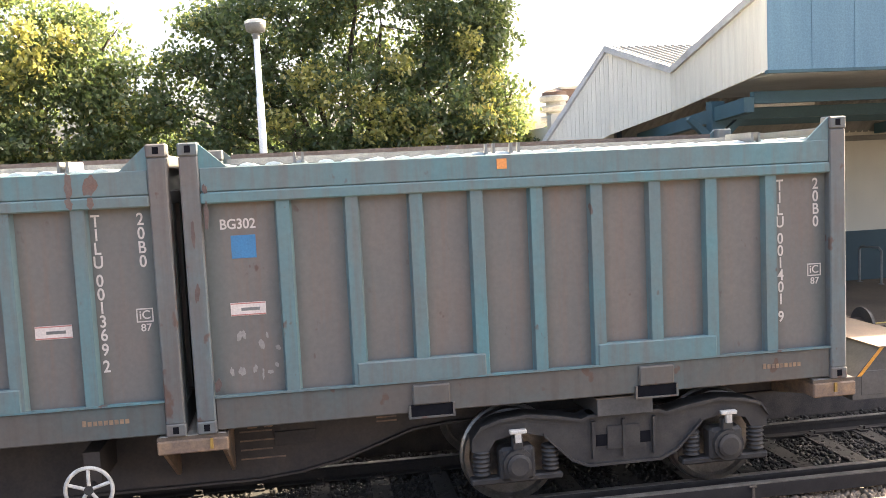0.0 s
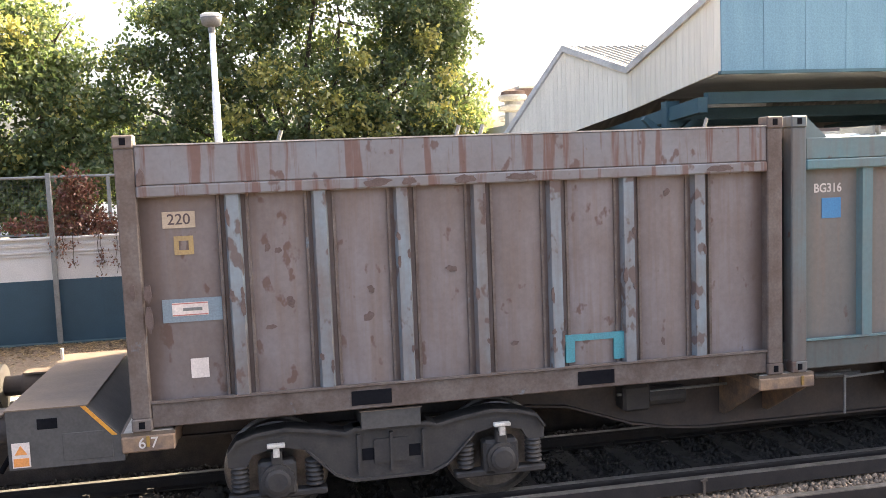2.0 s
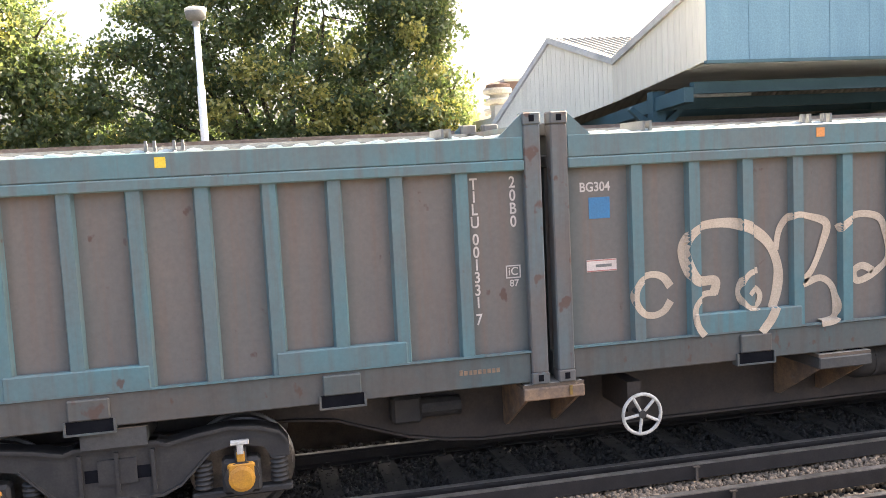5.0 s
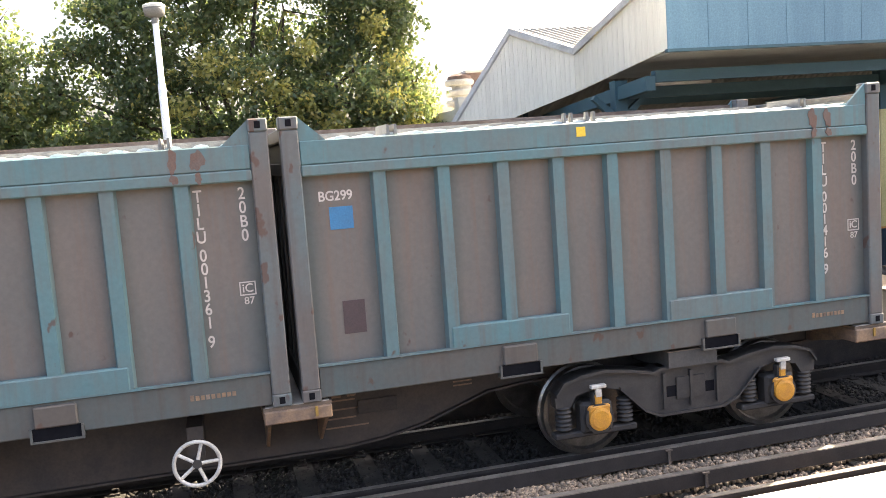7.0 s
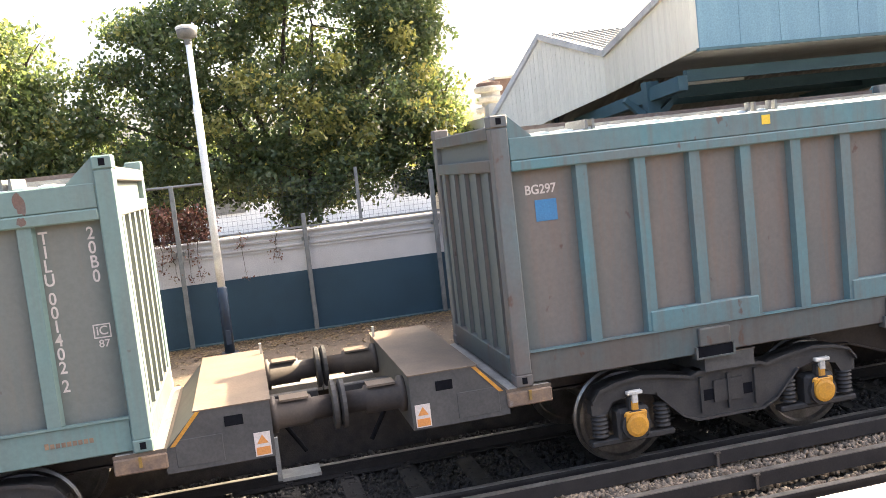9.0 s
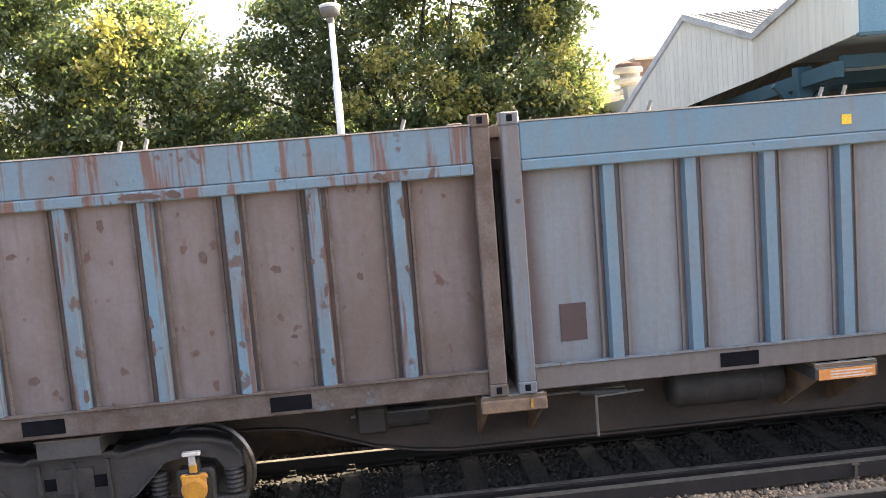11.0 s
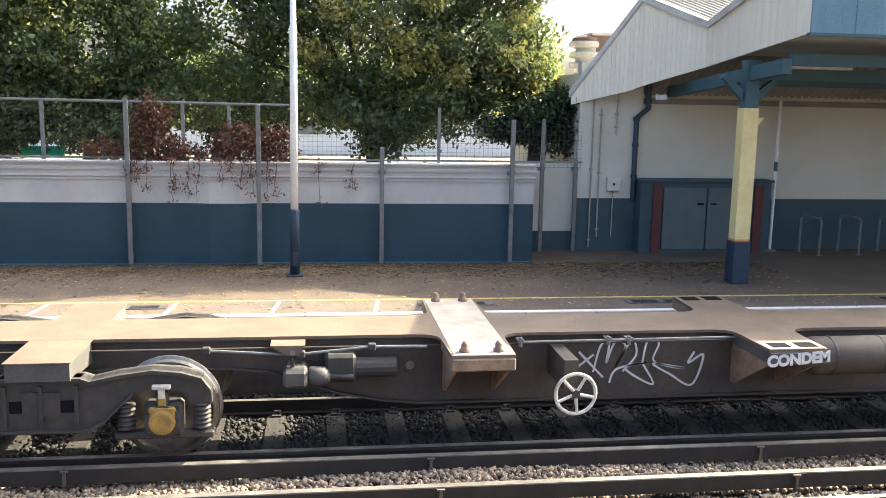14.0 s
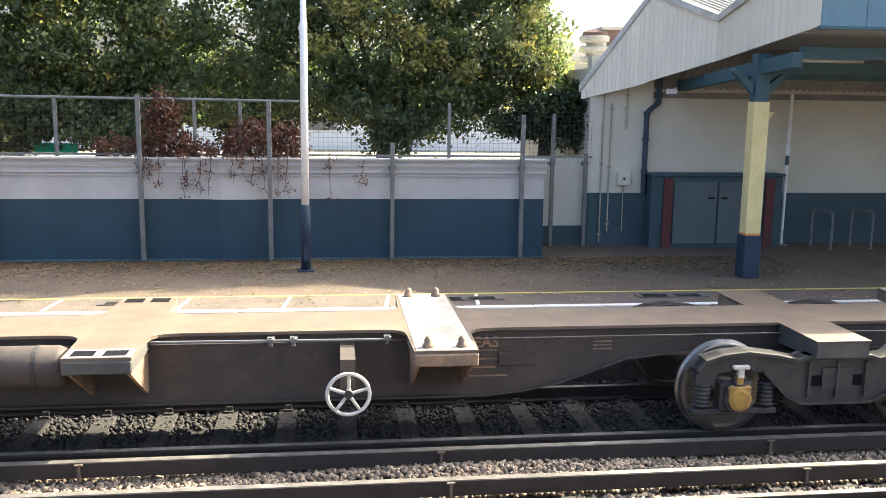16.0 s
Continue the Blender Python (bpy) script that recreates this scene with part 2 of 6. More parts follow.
M["brick_dark"] = surface("sooty_brick", (0.085, 0.07, 0.06), (0.05, 0.043, 0.04), 0.9, 5, 60, bump=0.4)
M["line_white"] = surface("worn_white_line", (0.74, 0.72, 0.69), (0.55, 0.52, 0.48), 0.7, 9, 90, third=(0.20, 0.17, 0.14), third_at=0.66)
M["line_yellow"] = surface("worn_yellow_line", (0.60, 0.46, 0.10), (0.42, 0.33, 0.12), 0.7, 9, 90, third=(0.17, 0.14, 0.11), third_at=0.64)
M["wall_white"] = surface("white_wall_paint", (0.52, 0.485, 0.45), (0.42, 0.39, 0.365), 0.85, 1.3, 60, third=(0.38, 0.36, 0.32), third_at=0.70)
M["wall_blue"] = surface("blue_wall_paint", (0.022, 0.052, 0.074), (0.017, 0.041, 0.058), 0.6, 1.2, 60, third=(0.024, 0.058, 0.085), third_at=0.66)
M["wall_cream"] = surface("cream_render", (0.64, 0.60, 0.50), (0.56, 0.52, 0.43), 0.85, 0.8, 60)
M["wall_dark"] = surface("dark_blue_dado", (0.048, 0.082, 0.095), (0.038, 0.064, 0.075), 0.7, 1.2, 60)
M["gable"] = surface("pale_gable_boarding", (0.82, 0.76, 0.62), (0.72, 0.66, 0.53), 0.75, 2.4, 60, third=(0.36, 0.29, 0.22), third_at=0.71, stretch=(3, 3, 0.25))
M["fascia"] = surface("blue_fascia_boarding", (0.135, 0.235, 0.295), (0.11, 0.20, 0.26), 0.7, 1.6, 50, stretch=(2, 2, 0.3))
M["roof"] = surface("corrugated_roof_sheet", (0.26, 0.245, 0.22), (0.20, 0.19, 0.17), 0.7, 2, 50)
M["soffit"] = surface("canopy_soffit", (0.42, 0.42, 0.40), (0.34, 0.34, 0.32), 0.85, 1.5, 50)
M["canopy_blue"] = surface("canopy_steel_blue", (0.050, 0.105, 0.125), (0.042, 0.088, 0.105), 0.6, 3, 50)
M["col_yellow"] = surface("pale_yellow_paint", (0.74, 0.62, 0.30), (0.66, 0.54, 0.25), 0.55, 5, 60)
M["steel_grey"] = surface("galvanised_steel", (0.21, 0.21, 0.20), (0.15, 0.15, 0.145), 0.5, 6, 60, metal=0.4)
M["label_faded"] = surface("faded_label_paint", (0.36, 0.25, 0.10), (0.30, 0.21, 0.10), 0.6, 8, 60, bump=0)
M["patch_cream"] = surface("faded_cream_patch", (0.46, 0.36, 0.255), (0.38, 0.30, 0.21), 0.6, 8, 60, bump=0)
M["yellow_dull"] = surface("dull_yellow_paint", (0.38, 0.22, 0.045), (0.22, 0.135, 0.04), 0.6, 8, 60)
M["lamp_white"] = surface("white_post_paint", (0.86, 0.85, 0.82), (0.78, 0.76, 0.72), 0.5, 7, 60, third=(0.34, 0.24, 0.16), third_at=0.74)
M["lamp_navy"] = surface("navy_post_paint", (0.022, 0.040, 0.070), (0.018, 0.03, 0.05), 0.5, 7, 60)
M["lamp_head"] = surface("lamp_head_plastic", (0.17, 0.165, 0.155), (0.12, 0.118, 0.112), 0.5, 7, 60)
M["red_paint"] = surface("dull_red_paint", (0.11, 0.028, 0.026), (0.08, 0.022, 0.02), 0.7, 4, 60)
M["door_grey"] = surface("grey_blue_door_paint", (0.095, 0.118, 0.122), (0.078, 0.098, 0.102), 0.65, 2, 60)
M["wire"] = surface("dark_fence_wire", (0.05, 0.05, 0.048), (0.035, 0.035, 0.034), 0.6, 6, 60, bump=0)
M["pipe"] = surface("painted_pipe", (0.40, 0.36, 0.28), (0.30, 0.27, 0.21), 0.7, 5, 60)
M["pipe_blue"] = surface("blue_painted_pipe", (0.03, 0.055, 0.075), (0.025, 0.04, 0.055), 0.6, 5, 60)
M["rail_top"] = surface("polished_rail_head", (0.30, 0.275, 0.245), (0.16, 0.145, 0.13), 0.42, 5, 70, metal=0.6, bump=0.03)
M["rail"] = surface("rusty_rail", (0.032, 0.027, 0.025), (0.021, 0.018, 0.017), 0.85, 6, 60)
# Sleepers, bed and the darker stones carry the train's shade in their colours
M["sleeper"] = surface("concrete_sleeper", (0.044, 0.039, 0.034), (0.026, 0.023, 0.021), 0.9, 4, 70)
M["stone"] = surface("ballast_stone", (0.33, 0.25, 0.175), (0.15, 0.115, 0.083), 0.9, 7, 50, per_object=False)
M["stone_dark"] = surface("shaded_oily_stone", (0.036, 0.031, 0.027), (0.019, 0.017, 0.016), 0.85, 7, 50, per_object=False)
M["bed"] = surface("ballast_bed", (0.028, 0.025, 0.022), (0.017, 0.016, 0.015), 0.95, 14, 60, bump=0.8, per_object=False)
M["ground"] = surface("distant_ground", (0.20, 0.18, 0.14), (0.14, 0.13, 0.10), 0.95, 0.4, 10, per_object=False)
M["bark"] = surface("tree_bark", (0.085, 0.065, 0.048), (0.045, 0.036, 0.028), 0.9, 9, 60, bump=0.6)
M["tower_white"] = surface("weathered_concrete", (0.60, 0.58, 0.53), (0.42, 0.40, 0.36), 0.85, 2, 40)
M["brick_far"] = surface("brown_brick", (0.22, 0.15, 0.12), (0.15, 0.10, 0.085), 0.9, 3, 40)
M["house_white"] = surface("white_house_wall", (0.78, 0.77, 0.74), (0.70, 0.69, 0.66), 0.8, 0.6, 20)
M["green_sign"] = surface("green_board", (0.02, 0.45, 0.20), (0.02, 0.38, 0.17), 0.5, 2, 20)
M["leaf"] = leaf_material("tree_leaves", [(0.050, 0.076, 0.040), (0.078, 0.108, 0.050), (0.115, 0.14, 0.062), (0.070, 0.100, 0.046), (0.165, 0.17, 0.078)], 0.5)
# gold leaves: backlight from the sun is put into the leaf colour
M["leaf_gold"] = leaf_material("backlit_gold_leaves", [(0.20, 0.21, 0.07), (0.29, 0.27, 0.09), (0.17, 0.18, 0.06), (0.35, 0.30, 0.10)], 0.45)
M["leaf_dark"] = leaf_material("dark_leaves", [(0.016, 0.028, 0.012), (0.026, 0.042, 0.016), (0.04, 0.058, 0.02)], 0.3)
M["ivy"] = leaf_material("red_creeper_leaves", [(0.14, 0.05, 0.036), (0.095, 0.04, 0.03), (0.17, 0.075, 0.05), (0.08, 0.06, 0.034)], 0.35)
M["litter"] = leaf_material("fallen_leaves", [(0.13, 0.078, 0.036), (0.085, 0.052, 0.026), (0.30, 0.21, 0.10), (0.07, 0.045, 0.026)], 0.1)


# ---- mesh helpers ----
def box(bm, x0, x1, y0, y1, z0, z1, bevel=0.0):
    m = Matrix.Translation(((x0 + x1) / 2, (y0 + y1) / 2, (z0 + z1) / 2)) @ Matrix.Diagonal((x1 - x0, y1 - y0, z1 - z0, 1))
    geom = bmesh.ops.create_cube(bm, size=1, matrix=m)
    if bevel:
        edges = list({e for v in geom["verts"] for e in v.link_edges})
        bmesh.ops.bevel(bm, geom=edges, offset=bevel, segments=1, affect="EDGES")
    return bm


def tube(bm, p, q, r, r2=None, seg=12):
    p, q = Vector(p), Vector(q)
    d = q - p
    m = Matrix.Translation((p + q) / 2) @ d.to_track_quat("Z", "Y").to_matrix().to_4x4()
    bmesh.ops.create_cone(bm, cap_ends=True, segments=seg, radius1=r, radius2=r if r2 is None else r2, depth=d.length, matrix=m)
    return bm


def prism(bm, outline, axis, lo, hi):
    """Extrudes a closed outline of (u, v) along an axis: y takes (x, z), x takes (y, z), z takes (x, y)."""
    def at(u, v, w):
        return {"y": (u, w, v), "x": (w, u, v), "z": (u, v, w)}[axis]
    a = [bm.verts.new(at(u, v, lo)) for u, v in outline]
    b = [bm.verts.new(at(u, v, hi)) for u, v in outline]
    k = len(outline)
    bm.faces.new(a), bm.faces.new(b[::-1])
    for i in range(k):
        bm.faces.new((a[i], b[i], b[(i + 1) % k], a[(i + 1) % k]))
    return bm


def lathe(bm, profile, centre, axis="y", seg=20):
    """Turns a profile of (radius, along) about an axis through centre."""
    rings = []
    for r, s in profile:
        ring = []
        for i in range(seg):
            a = 2 * math.pi * i / seg
            c, d = r * math.cos(a), r * math.sin(a)
            v = {"y": (c, s, d), "x": (s, c, d), "z": (c, d, s)}[axis]
            ring.append(bm.verts.new(Vector(centre) + Vector(v)))
        rings.append(ring)
    for a, b in zip(rings, rings[1:]):
        for i in range(seg):
            bm.faces.new((a[i], a[(i + 1) % seg], b[(i + 1) % seg], b[i]))
    bm.faces.new(rings[0]), bm.faces.new(rings[-1][::-1])
    return bm


def finish(bm, name, material, smooth=False):
    bmesh.ops.recalc_face_normals(bm, faces=bm.faces)
    me = bpy.data.meshes.new(name)
    bm.to_mesh(me)
    bm.free()
    me.materials.append(material)
    if smooth:
        for p in me.polygons:
            p.use_smooth = True
    return me


def part(name, bm, material, parent=None, label="", smooth=False):
    ob = new(name, finish(bm, name, material, smooth))
    ob.parent = parent
    return tagged(ob, label)


def shared(name, mesh, parent, m):
    ob = new(name, mesh)
    ob.parent = parent
    ob.matrix_basis = m
    return ob


def empty(name, label, category, group="", m=None):
    ob = new(name)
    ob.empty_display_size = 0.2
    if m is not None:
        ob.matrix_basis = m
    return tagged(ob, label, category, group)


def B():
    return bmesh.new()


def raw_mesh(name, verts, faces, material):
    """A mesh from numpy arrays of corners and equal-sided faces."""
    verts, faces = np.asarray(verts, dtype=np.float32), np.asarray(faces, dtype=np.int32)
    me = bpy.data.meshes.new(name)
    k = faces.shape[1]
    me.vertices.add(len(verts)), me.loops.add(faces.size), me.polygons.add(len(faces))
    me.vertices.foreach_set("co", verts.ravel())
    me.loops.foreach_set("vertex_index", faces.ravel())
    me.polygons.foreach_set("loop_start", np.arange(0, faces.size, k, dtype=np.int32))
    me.update(calc_edges=True)
    me.validate()
    me.materials.append(material)
    return me


def lettering(body, size, material, parent, m, name="lettering", width=1.0, bold=0.001):
    """Raised flat lettering in the built-in font, turned into a mesh."""
    cu = bpy.data.curves.new(name, "FONT")
    cu.body, cu.size, cu.extrude = body, size, 0.001
    cu.align_x, cu.align_y = "CENTER", "CENTER"
    cu.space_line = 0.86
    cu.offset = bold
    tmp = bpy.data.objects.new(name, cu)
    me = bpy.data.meshes.new_from_object(tmp)
    bpy.data.objects.remove(tmp)
    me.materials.append(material)
    me.transform(Matrix.Diagonal((width, 1, 1, 1)))
    ob = new(name, me)
    ob.parent = parent
    ob.matrix_basis = m
    return ob


FRONT = pose(0, 0, 0, 90, 0, 0)


# ---- ground, tracks and platforms ----
RAIL = -0.79          # top of rails; the far platform's surface is 0
TRACK = 9.18          # centre line of the track with the train
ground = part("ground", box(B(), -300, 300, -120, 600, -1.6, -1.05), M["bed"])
tagged(ground, "brown stony ground sheet reaching the horizon", "ground", kind="structure")
yard = part("ground", box(B(), -300, 300, 14.6, 600, -1.04, -0.06), M["ground"])
tagged(yard, "pale dusty yard behind the platform wall", "ground", kind="structure")


def bed():
    """Ballast bed with shoulders under both tracks."""
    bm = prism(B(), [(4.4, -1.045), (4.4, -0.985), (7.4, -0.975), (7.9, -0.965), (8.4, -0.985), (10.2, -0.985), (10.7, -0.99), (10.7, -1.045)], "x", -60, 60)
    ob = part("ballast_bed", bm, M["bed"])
    return tagged(ob, "dark ballast bed under the rails", "ballast", kind="structure")


bed()


def rail_bm(y, top, height=0.155):
    out = [(-0.07, -height), (0.07, -height), (0.07, -height + 0.014), (0.011, -height + 0.03), (0.011, -0.045), (0.036, -0.036), (0.036, -0.006),
           (-0.036, -0.006), (-0.036, -0.036), (-0.011, -0.045), (-0.011, -height + 0.03), (-0.07, -height + 0.014)]
    return prism(B(), [(y + u, top + v) for u, v in out], "x", -60, 60)


def track(label, ys, conductor):
    t = empty("railway_track", label, "track", m=pose(0, 0, 0))
    t["kind"] = "structure"
    for y in ys:
        part("rail", rail_bm(y, RAIL), M["rail"], t)
        part("rail_head", box(B(), -60, 60, y - 0.033, y + 0.033, RAIL - 0.006, RAIL), M["rail_top"], t, "polished bright rail head")
    c = part("conductor_rail", prism(B(), [(conductor - 0.04, RAIL - 0.07), (conductor + 0.04, RAIL - 0.07), (conductor + 0.045, RAIL + 0.066), (conductor - 0.045, RAIL + 0.066)], "x", -60, 60), M["rail"], t, "dark conductor rail")
    part("conductor_head", box(B(), -60, 60, conductor - 0.038, conductor + 0.038, RAIL + 0.066, RAIL + 0.074), M["rail_top"], c, "worn bright top of the conductor rail")
    return t


far_track = track("running track with conductor rail under the goods train", (TRACK - 0.752, TRACK + 0.752), TRACK - 0.752 - 0.42)
near_track = track("empty running track beside the near platform", (6.92 - 1.504, 6.92), 7.33)
# sleepers, chairs and insulators
sl_mesh = finish(prism(B(), [(-0.13, -0.16), (0.13, -0.16), (0.10, 0.0), (-0.10, 0.0)], "y", -1.25, 1.25), "sleeper", M["sleeper"])
bm = B()
box(bm, -0.05, 0.05, -0.16, 0.16, 0.0, 0.02)
tube(bm, (0.03, -0.11, 0.0), (0.03, -0.11, 0.06), 0.012, seg=6)
tube(bm, (0.03, 0.11, 0.0), (0.03, 0.11, 0.06), 0.012, seg=6)
tube(bm, (-0.03, -0.11, 0.055), (0.04, -0.07, 0.05), 0.010, seg=6)
tube(bm, (-0.03, 0.11, 0.055), (0.04, 0.07, 0.05), 0.010, seg=6)
clip_mesh = finish(bm, "rail_clip", M["rail"])
bm = B()
box(bm, -0.035, 0.035, -0.03, 0.03, -0.14, -0.07)
box(bm, -0.014, 0.014, -0.070, -0.055, -0.14, 0.0)
box(bm, -0.035, 0.035, -0.072, -0.04, -0.01, 0.003)
ins_mesh = finish(bm, "insulator", M["tactile"])
for tr, yc, cy in ((far_track, TRACK, TRACK - 1.172), (near_track, 6.168, 7.33)):
    for i in range(-22, 24):
        x = i * 0.65 + 0.1
        s = shared("sleeper", sl_mesh, tr, pose(x, yc, RAIL - 0.158))
        for dy in (-0.752, 0.752):
            shared("rail_clip", clip_mesh, s, pose(0, dy, 0.0))
        if i % 5 == 0:
            shared("insulator", ins_mesh, tr, pose(x + 0.2, cy, RAIL + 0.06))


def stones(name, count, xr, yr, z, size, seed, label, crown=None, mat="stone"):
    """Loose broken stones, each a knobbly eight-cornered lump."""
    rng = np.random.default_rng(seed)
    base = np.array([(x, y, w) for x in (-1, 1) for y in (-1, 1) for w in (-1, 1)], dtype=float) * 0.5
    faces = np.array([(0, 1, 3, 2), (4, 6, 7, 5), (0, 4, 5, 1), (2, 3, 7, 6), (0, 2, 6, 4), (1, 5, 7, 3)])
    s = size * rng.uniform(0.55, 1.25, (count, 1, 1)) * rng.uniform(0.6, 1.2, (count, 1, 3))
    v = base[None] * s * rng.uniform(0.55, 1.1, (count, 8, 3))
    q = rng.normal(size=(count, 4))
    q /= np.linalg.norm(q, axis=1)[:, None]
    w, x, y, zz = q.T
    rot = np.stack([1 - 2 * (y * y + zz * zz), 2 * (x * y - zz * w), 2 * (x * zz + y * w), 2 * (x * y + zz * w), 1 - 2 * (x * x + zz * zz), 2 * (y * zz - x * w),
                    2 * (x * zz - y * w), 2 * (y * zz + x * w), 1 - 2 * (x * x + y * y)], 1).reshape(-1, 3, 3)
    v = np.einsum("nij,nkj->nki", rot, v)
    px, py = rng.uniform(*xr, count), rng.uniform(*yr, count)
    pz = z + rng.uniform(-0.012, 0.02, count)
    if crown:
        pz = pz + crown * (0.5 + 0.5 * np.sin(px * 0.9 + 1.0)) * np.sin(np.pi * (py - yr[0]) / (yr[1] - yr[0]))
    v += np.stack([px, py, pz], 1)[:, None]
    me = raw_mesh(name, v.reshape(-1, 3), (faces[None] + 8 * np.arange(count)[:, None, None]).reshape(-1, 4), M[mat])
    return tagged(new(name, me), label, "ballast", kind="stuff")


stones("ballast", 19000, (-9, 11), (7.40, 8.28), -0.935, 0.047, 3, "loose brown ballast stones between the two tracks", 0.07)
stones("ballast", 5600, (-6, 9), (6.98, 7.26), -0.93, 0.047, 4, "loose ballast stones beside the conductor rail")
# stones beneath the train: its shade is put into the darker colour
stones("ballast", 12000, (-8, 10), (8.50, 9.86), -0.978, 0.050, 5, "oily ballast stones between the rails, darkened for the shade under the train", mat="stone_dark")
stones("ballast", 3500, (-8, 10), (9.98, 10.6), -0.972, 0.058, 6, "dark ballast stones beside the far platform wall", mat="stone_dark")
stones("ballast", 4000, (-4, 8), (5.5, 6.85), -0.972, 0.058, 7, "ballast stones of the near track")


def far_platform():
    p = empty("platform", "asphalt station platform with painted edge lines", "platform")
    p["kind"] = "structure"
    part("surface", box(B(), -60, 60, 11.42, 22.0, -0.9, 0.0), M["asphalt"], p, "worn brown platform asphalt")
    part("edge_paving", box(B(), -60, 60, 10.80, 11.42, -0.12, 0.0), M["tactile"], p)
    part("platform_wall", box(B(), -60, 60, 10.82, 10.98, -1.02, -0.125), M["brick_dark"], p)
    cope = finish(box(B(), 0.004, 0.896, 10.62, 10.80, -0.12, 0.0, 0.008), "coping_stone", M["coping"])
    for i in range(-14, 18):
        shared("coping_stone", cope, p, pose(i * 0.9, 0, 0))
    part("white_line", box(B(), -60, 60, 10.66, 10.755, -0.003, 0.004), M["line_white"], p, "worn white edge line")
    part("yellow_line", box(B(), -60, 60, 11.43, 11.49, -0.003, 0.004), M["line_yellow"], p, "thin worn yellow line")
    tick = finish(prism(B(), [(-0.02, 10.82), (0.03, 10.82), (0.09, 11.40), (0.05, 11.40)], "z", 0.0, 0.004), "paint_tick", M["line_white"])
    for x in (-7.2, -4.1, -2.55, -1.3, -0.05, 1.1, 4.5, 7.9):
        shared("paint_tick", tick, p, pose(x, 0, 0))
    return p


far_platform()
near = empty("platform", "near station platform with white coping edge", "platform")
near["kind"] = "structure"
part("surface", box(B(), -60, 60, -8, 4.12, -1.04, 0.29), M["asphalt"], near)
part("edge_paving", box(B(), -60, 60, 4.12, 4.36, 0.05, 0.289), M["tactile"], near)
part("white_edge", box(B(), -60, 60, 4.36, 4.53, 0.13, 0.29, 0.01), M["line_white"], near, "white painted platform edge")
part("platform_wall", box(B(), -60, 60, 4.15, 4.33, -1.04, 0.045), M["brick_dark"], near)
def inspection_cover(x):
    c = empty("drain_cover", "dark slotted metal cover in the platform", "drain cover", "platform covers", pose(x, 11.16, 0.004))
    part("frame", box(B(), -0.48, 0.48, -0.10, 0.10, 0, 0.006), M["hump"], c)
    for k in range(2):
        for j in range(3):
            part("slot", box(B(), -0.40 + 0.44 * k, -0.06 + 0.44 * k, -0.075 + 0.055 * j, -0.045 + 0.055 * j, 0.006, 0.009), M["hole_dark"], c)
    return c


for x in (-3.05, 1.0, 3.75, 7.3):
    inspection_cover(x)

# fallen leaves along the wall
rng = np.random.default_rng(11)
cnt = 15000
lx = rng.uniform(-9, 6.5, cnt)
ly = 14.1 - np.abs(rng.normal(0, 0.62, cnt))
stray = rng.random(cnt) < 0.12
ly[stray] = rng.uniform(10.9, 14.0, stray.sum())
ang, size = rng.uniform(0, 6.28, cnt), rng.uniform(0.014, 0.036, cnt)
quad = np.array([(-1, 0, 0), (0, -0.55, 0.1), (1, 0, 0), (0, 0.55, 0.25)])
lv = np.zeros((cnt, 4, 3))
lv[:, :, 0] = lx[:, None] + size[:, None] * (quad[:, 0] * np.cos(ang)[:, None] - quad[:, 1] * np.sin(ang)[:, None])
lv[:, :, 1] = ly[:, None] + size[:, None] * (quad[:, 0] * np.sin(ang)[:, None] + quad[:, 1] * np.cos(ang)[:, None])
lv[:, :, 2] = 0.006 + size[:, None] * quad[:, 2]
tagged(new("fallen_leaves", raw_mesh("fallen_leaves", lv.reshape(-1, 3), np.arange(cnt * 4).reshape(-1, 4), M["litter"])), "brown fallen leaves scattered along the platform", "leaves", kind="stuff")


# ---- platform wall, fence and lamp ----
def wall_line(lo, hi):
    """Plan outline of the wall: straight, with a shallow pier bulging forward."""
    return [(lo, 14.2), (-2.95, 14.2), (-2.55, 14.14), (-2.40, 14.10), (-1.95, 14.10), (-1.80, 14.14), (-1.60, 14.2), (hi, 14.2), (hi, 14.48), (lo, 14.48)]


def platform_wall():
    w = empty("wall_north", "white platform wall with dark blue lower half", "wall")
    w["kind"] = "structure"
    part("lower_wall", prism(B(), wall_line(-30, 2.72), "z", -0.02, 0.95), M["wall_blue"], w, "dark blue painted lower wall")
    part("upper_wall", prism(B(), wall_line(-30, 2.72), "z", 0.95, 1.58), M["wall_white"], w, "stained white painted upper wall")
    for z, d in ((1.31, 0.022), (1.36, 0.03), (1.455, 0.026), (1.48, 0.034), (1.56, 0.05)):
        part("string_course", prism(B(), [(x, y - d if y < 14.4 else y + 0.02) for x, y in wall_line(-30, 2.722 + d)], "z", z, z + 0.022), M["wall_white"], w)
    part("base_kerb", box(B(), -30, 2.7, 14.06, 14.2, -0.02, 0.018), M["wall_dark"], w)
    r = part("return_wall", box(B(), 2.72, 3.76, 15.42, 15.65, -0.02, 1.53), M["wall_cream"], w, "short cream return wall")
    part("plinth", box(B(), 2.72, 3.76, 15.39, 15.42, -0.02, 0.34), M["wall_dark"], r)
    part("side_wall", box(B(), 2.50, 2.72, 14.48, 15.65, -0.02, 1.50), M["wall_cream"], w)
    return w


platform_wall()


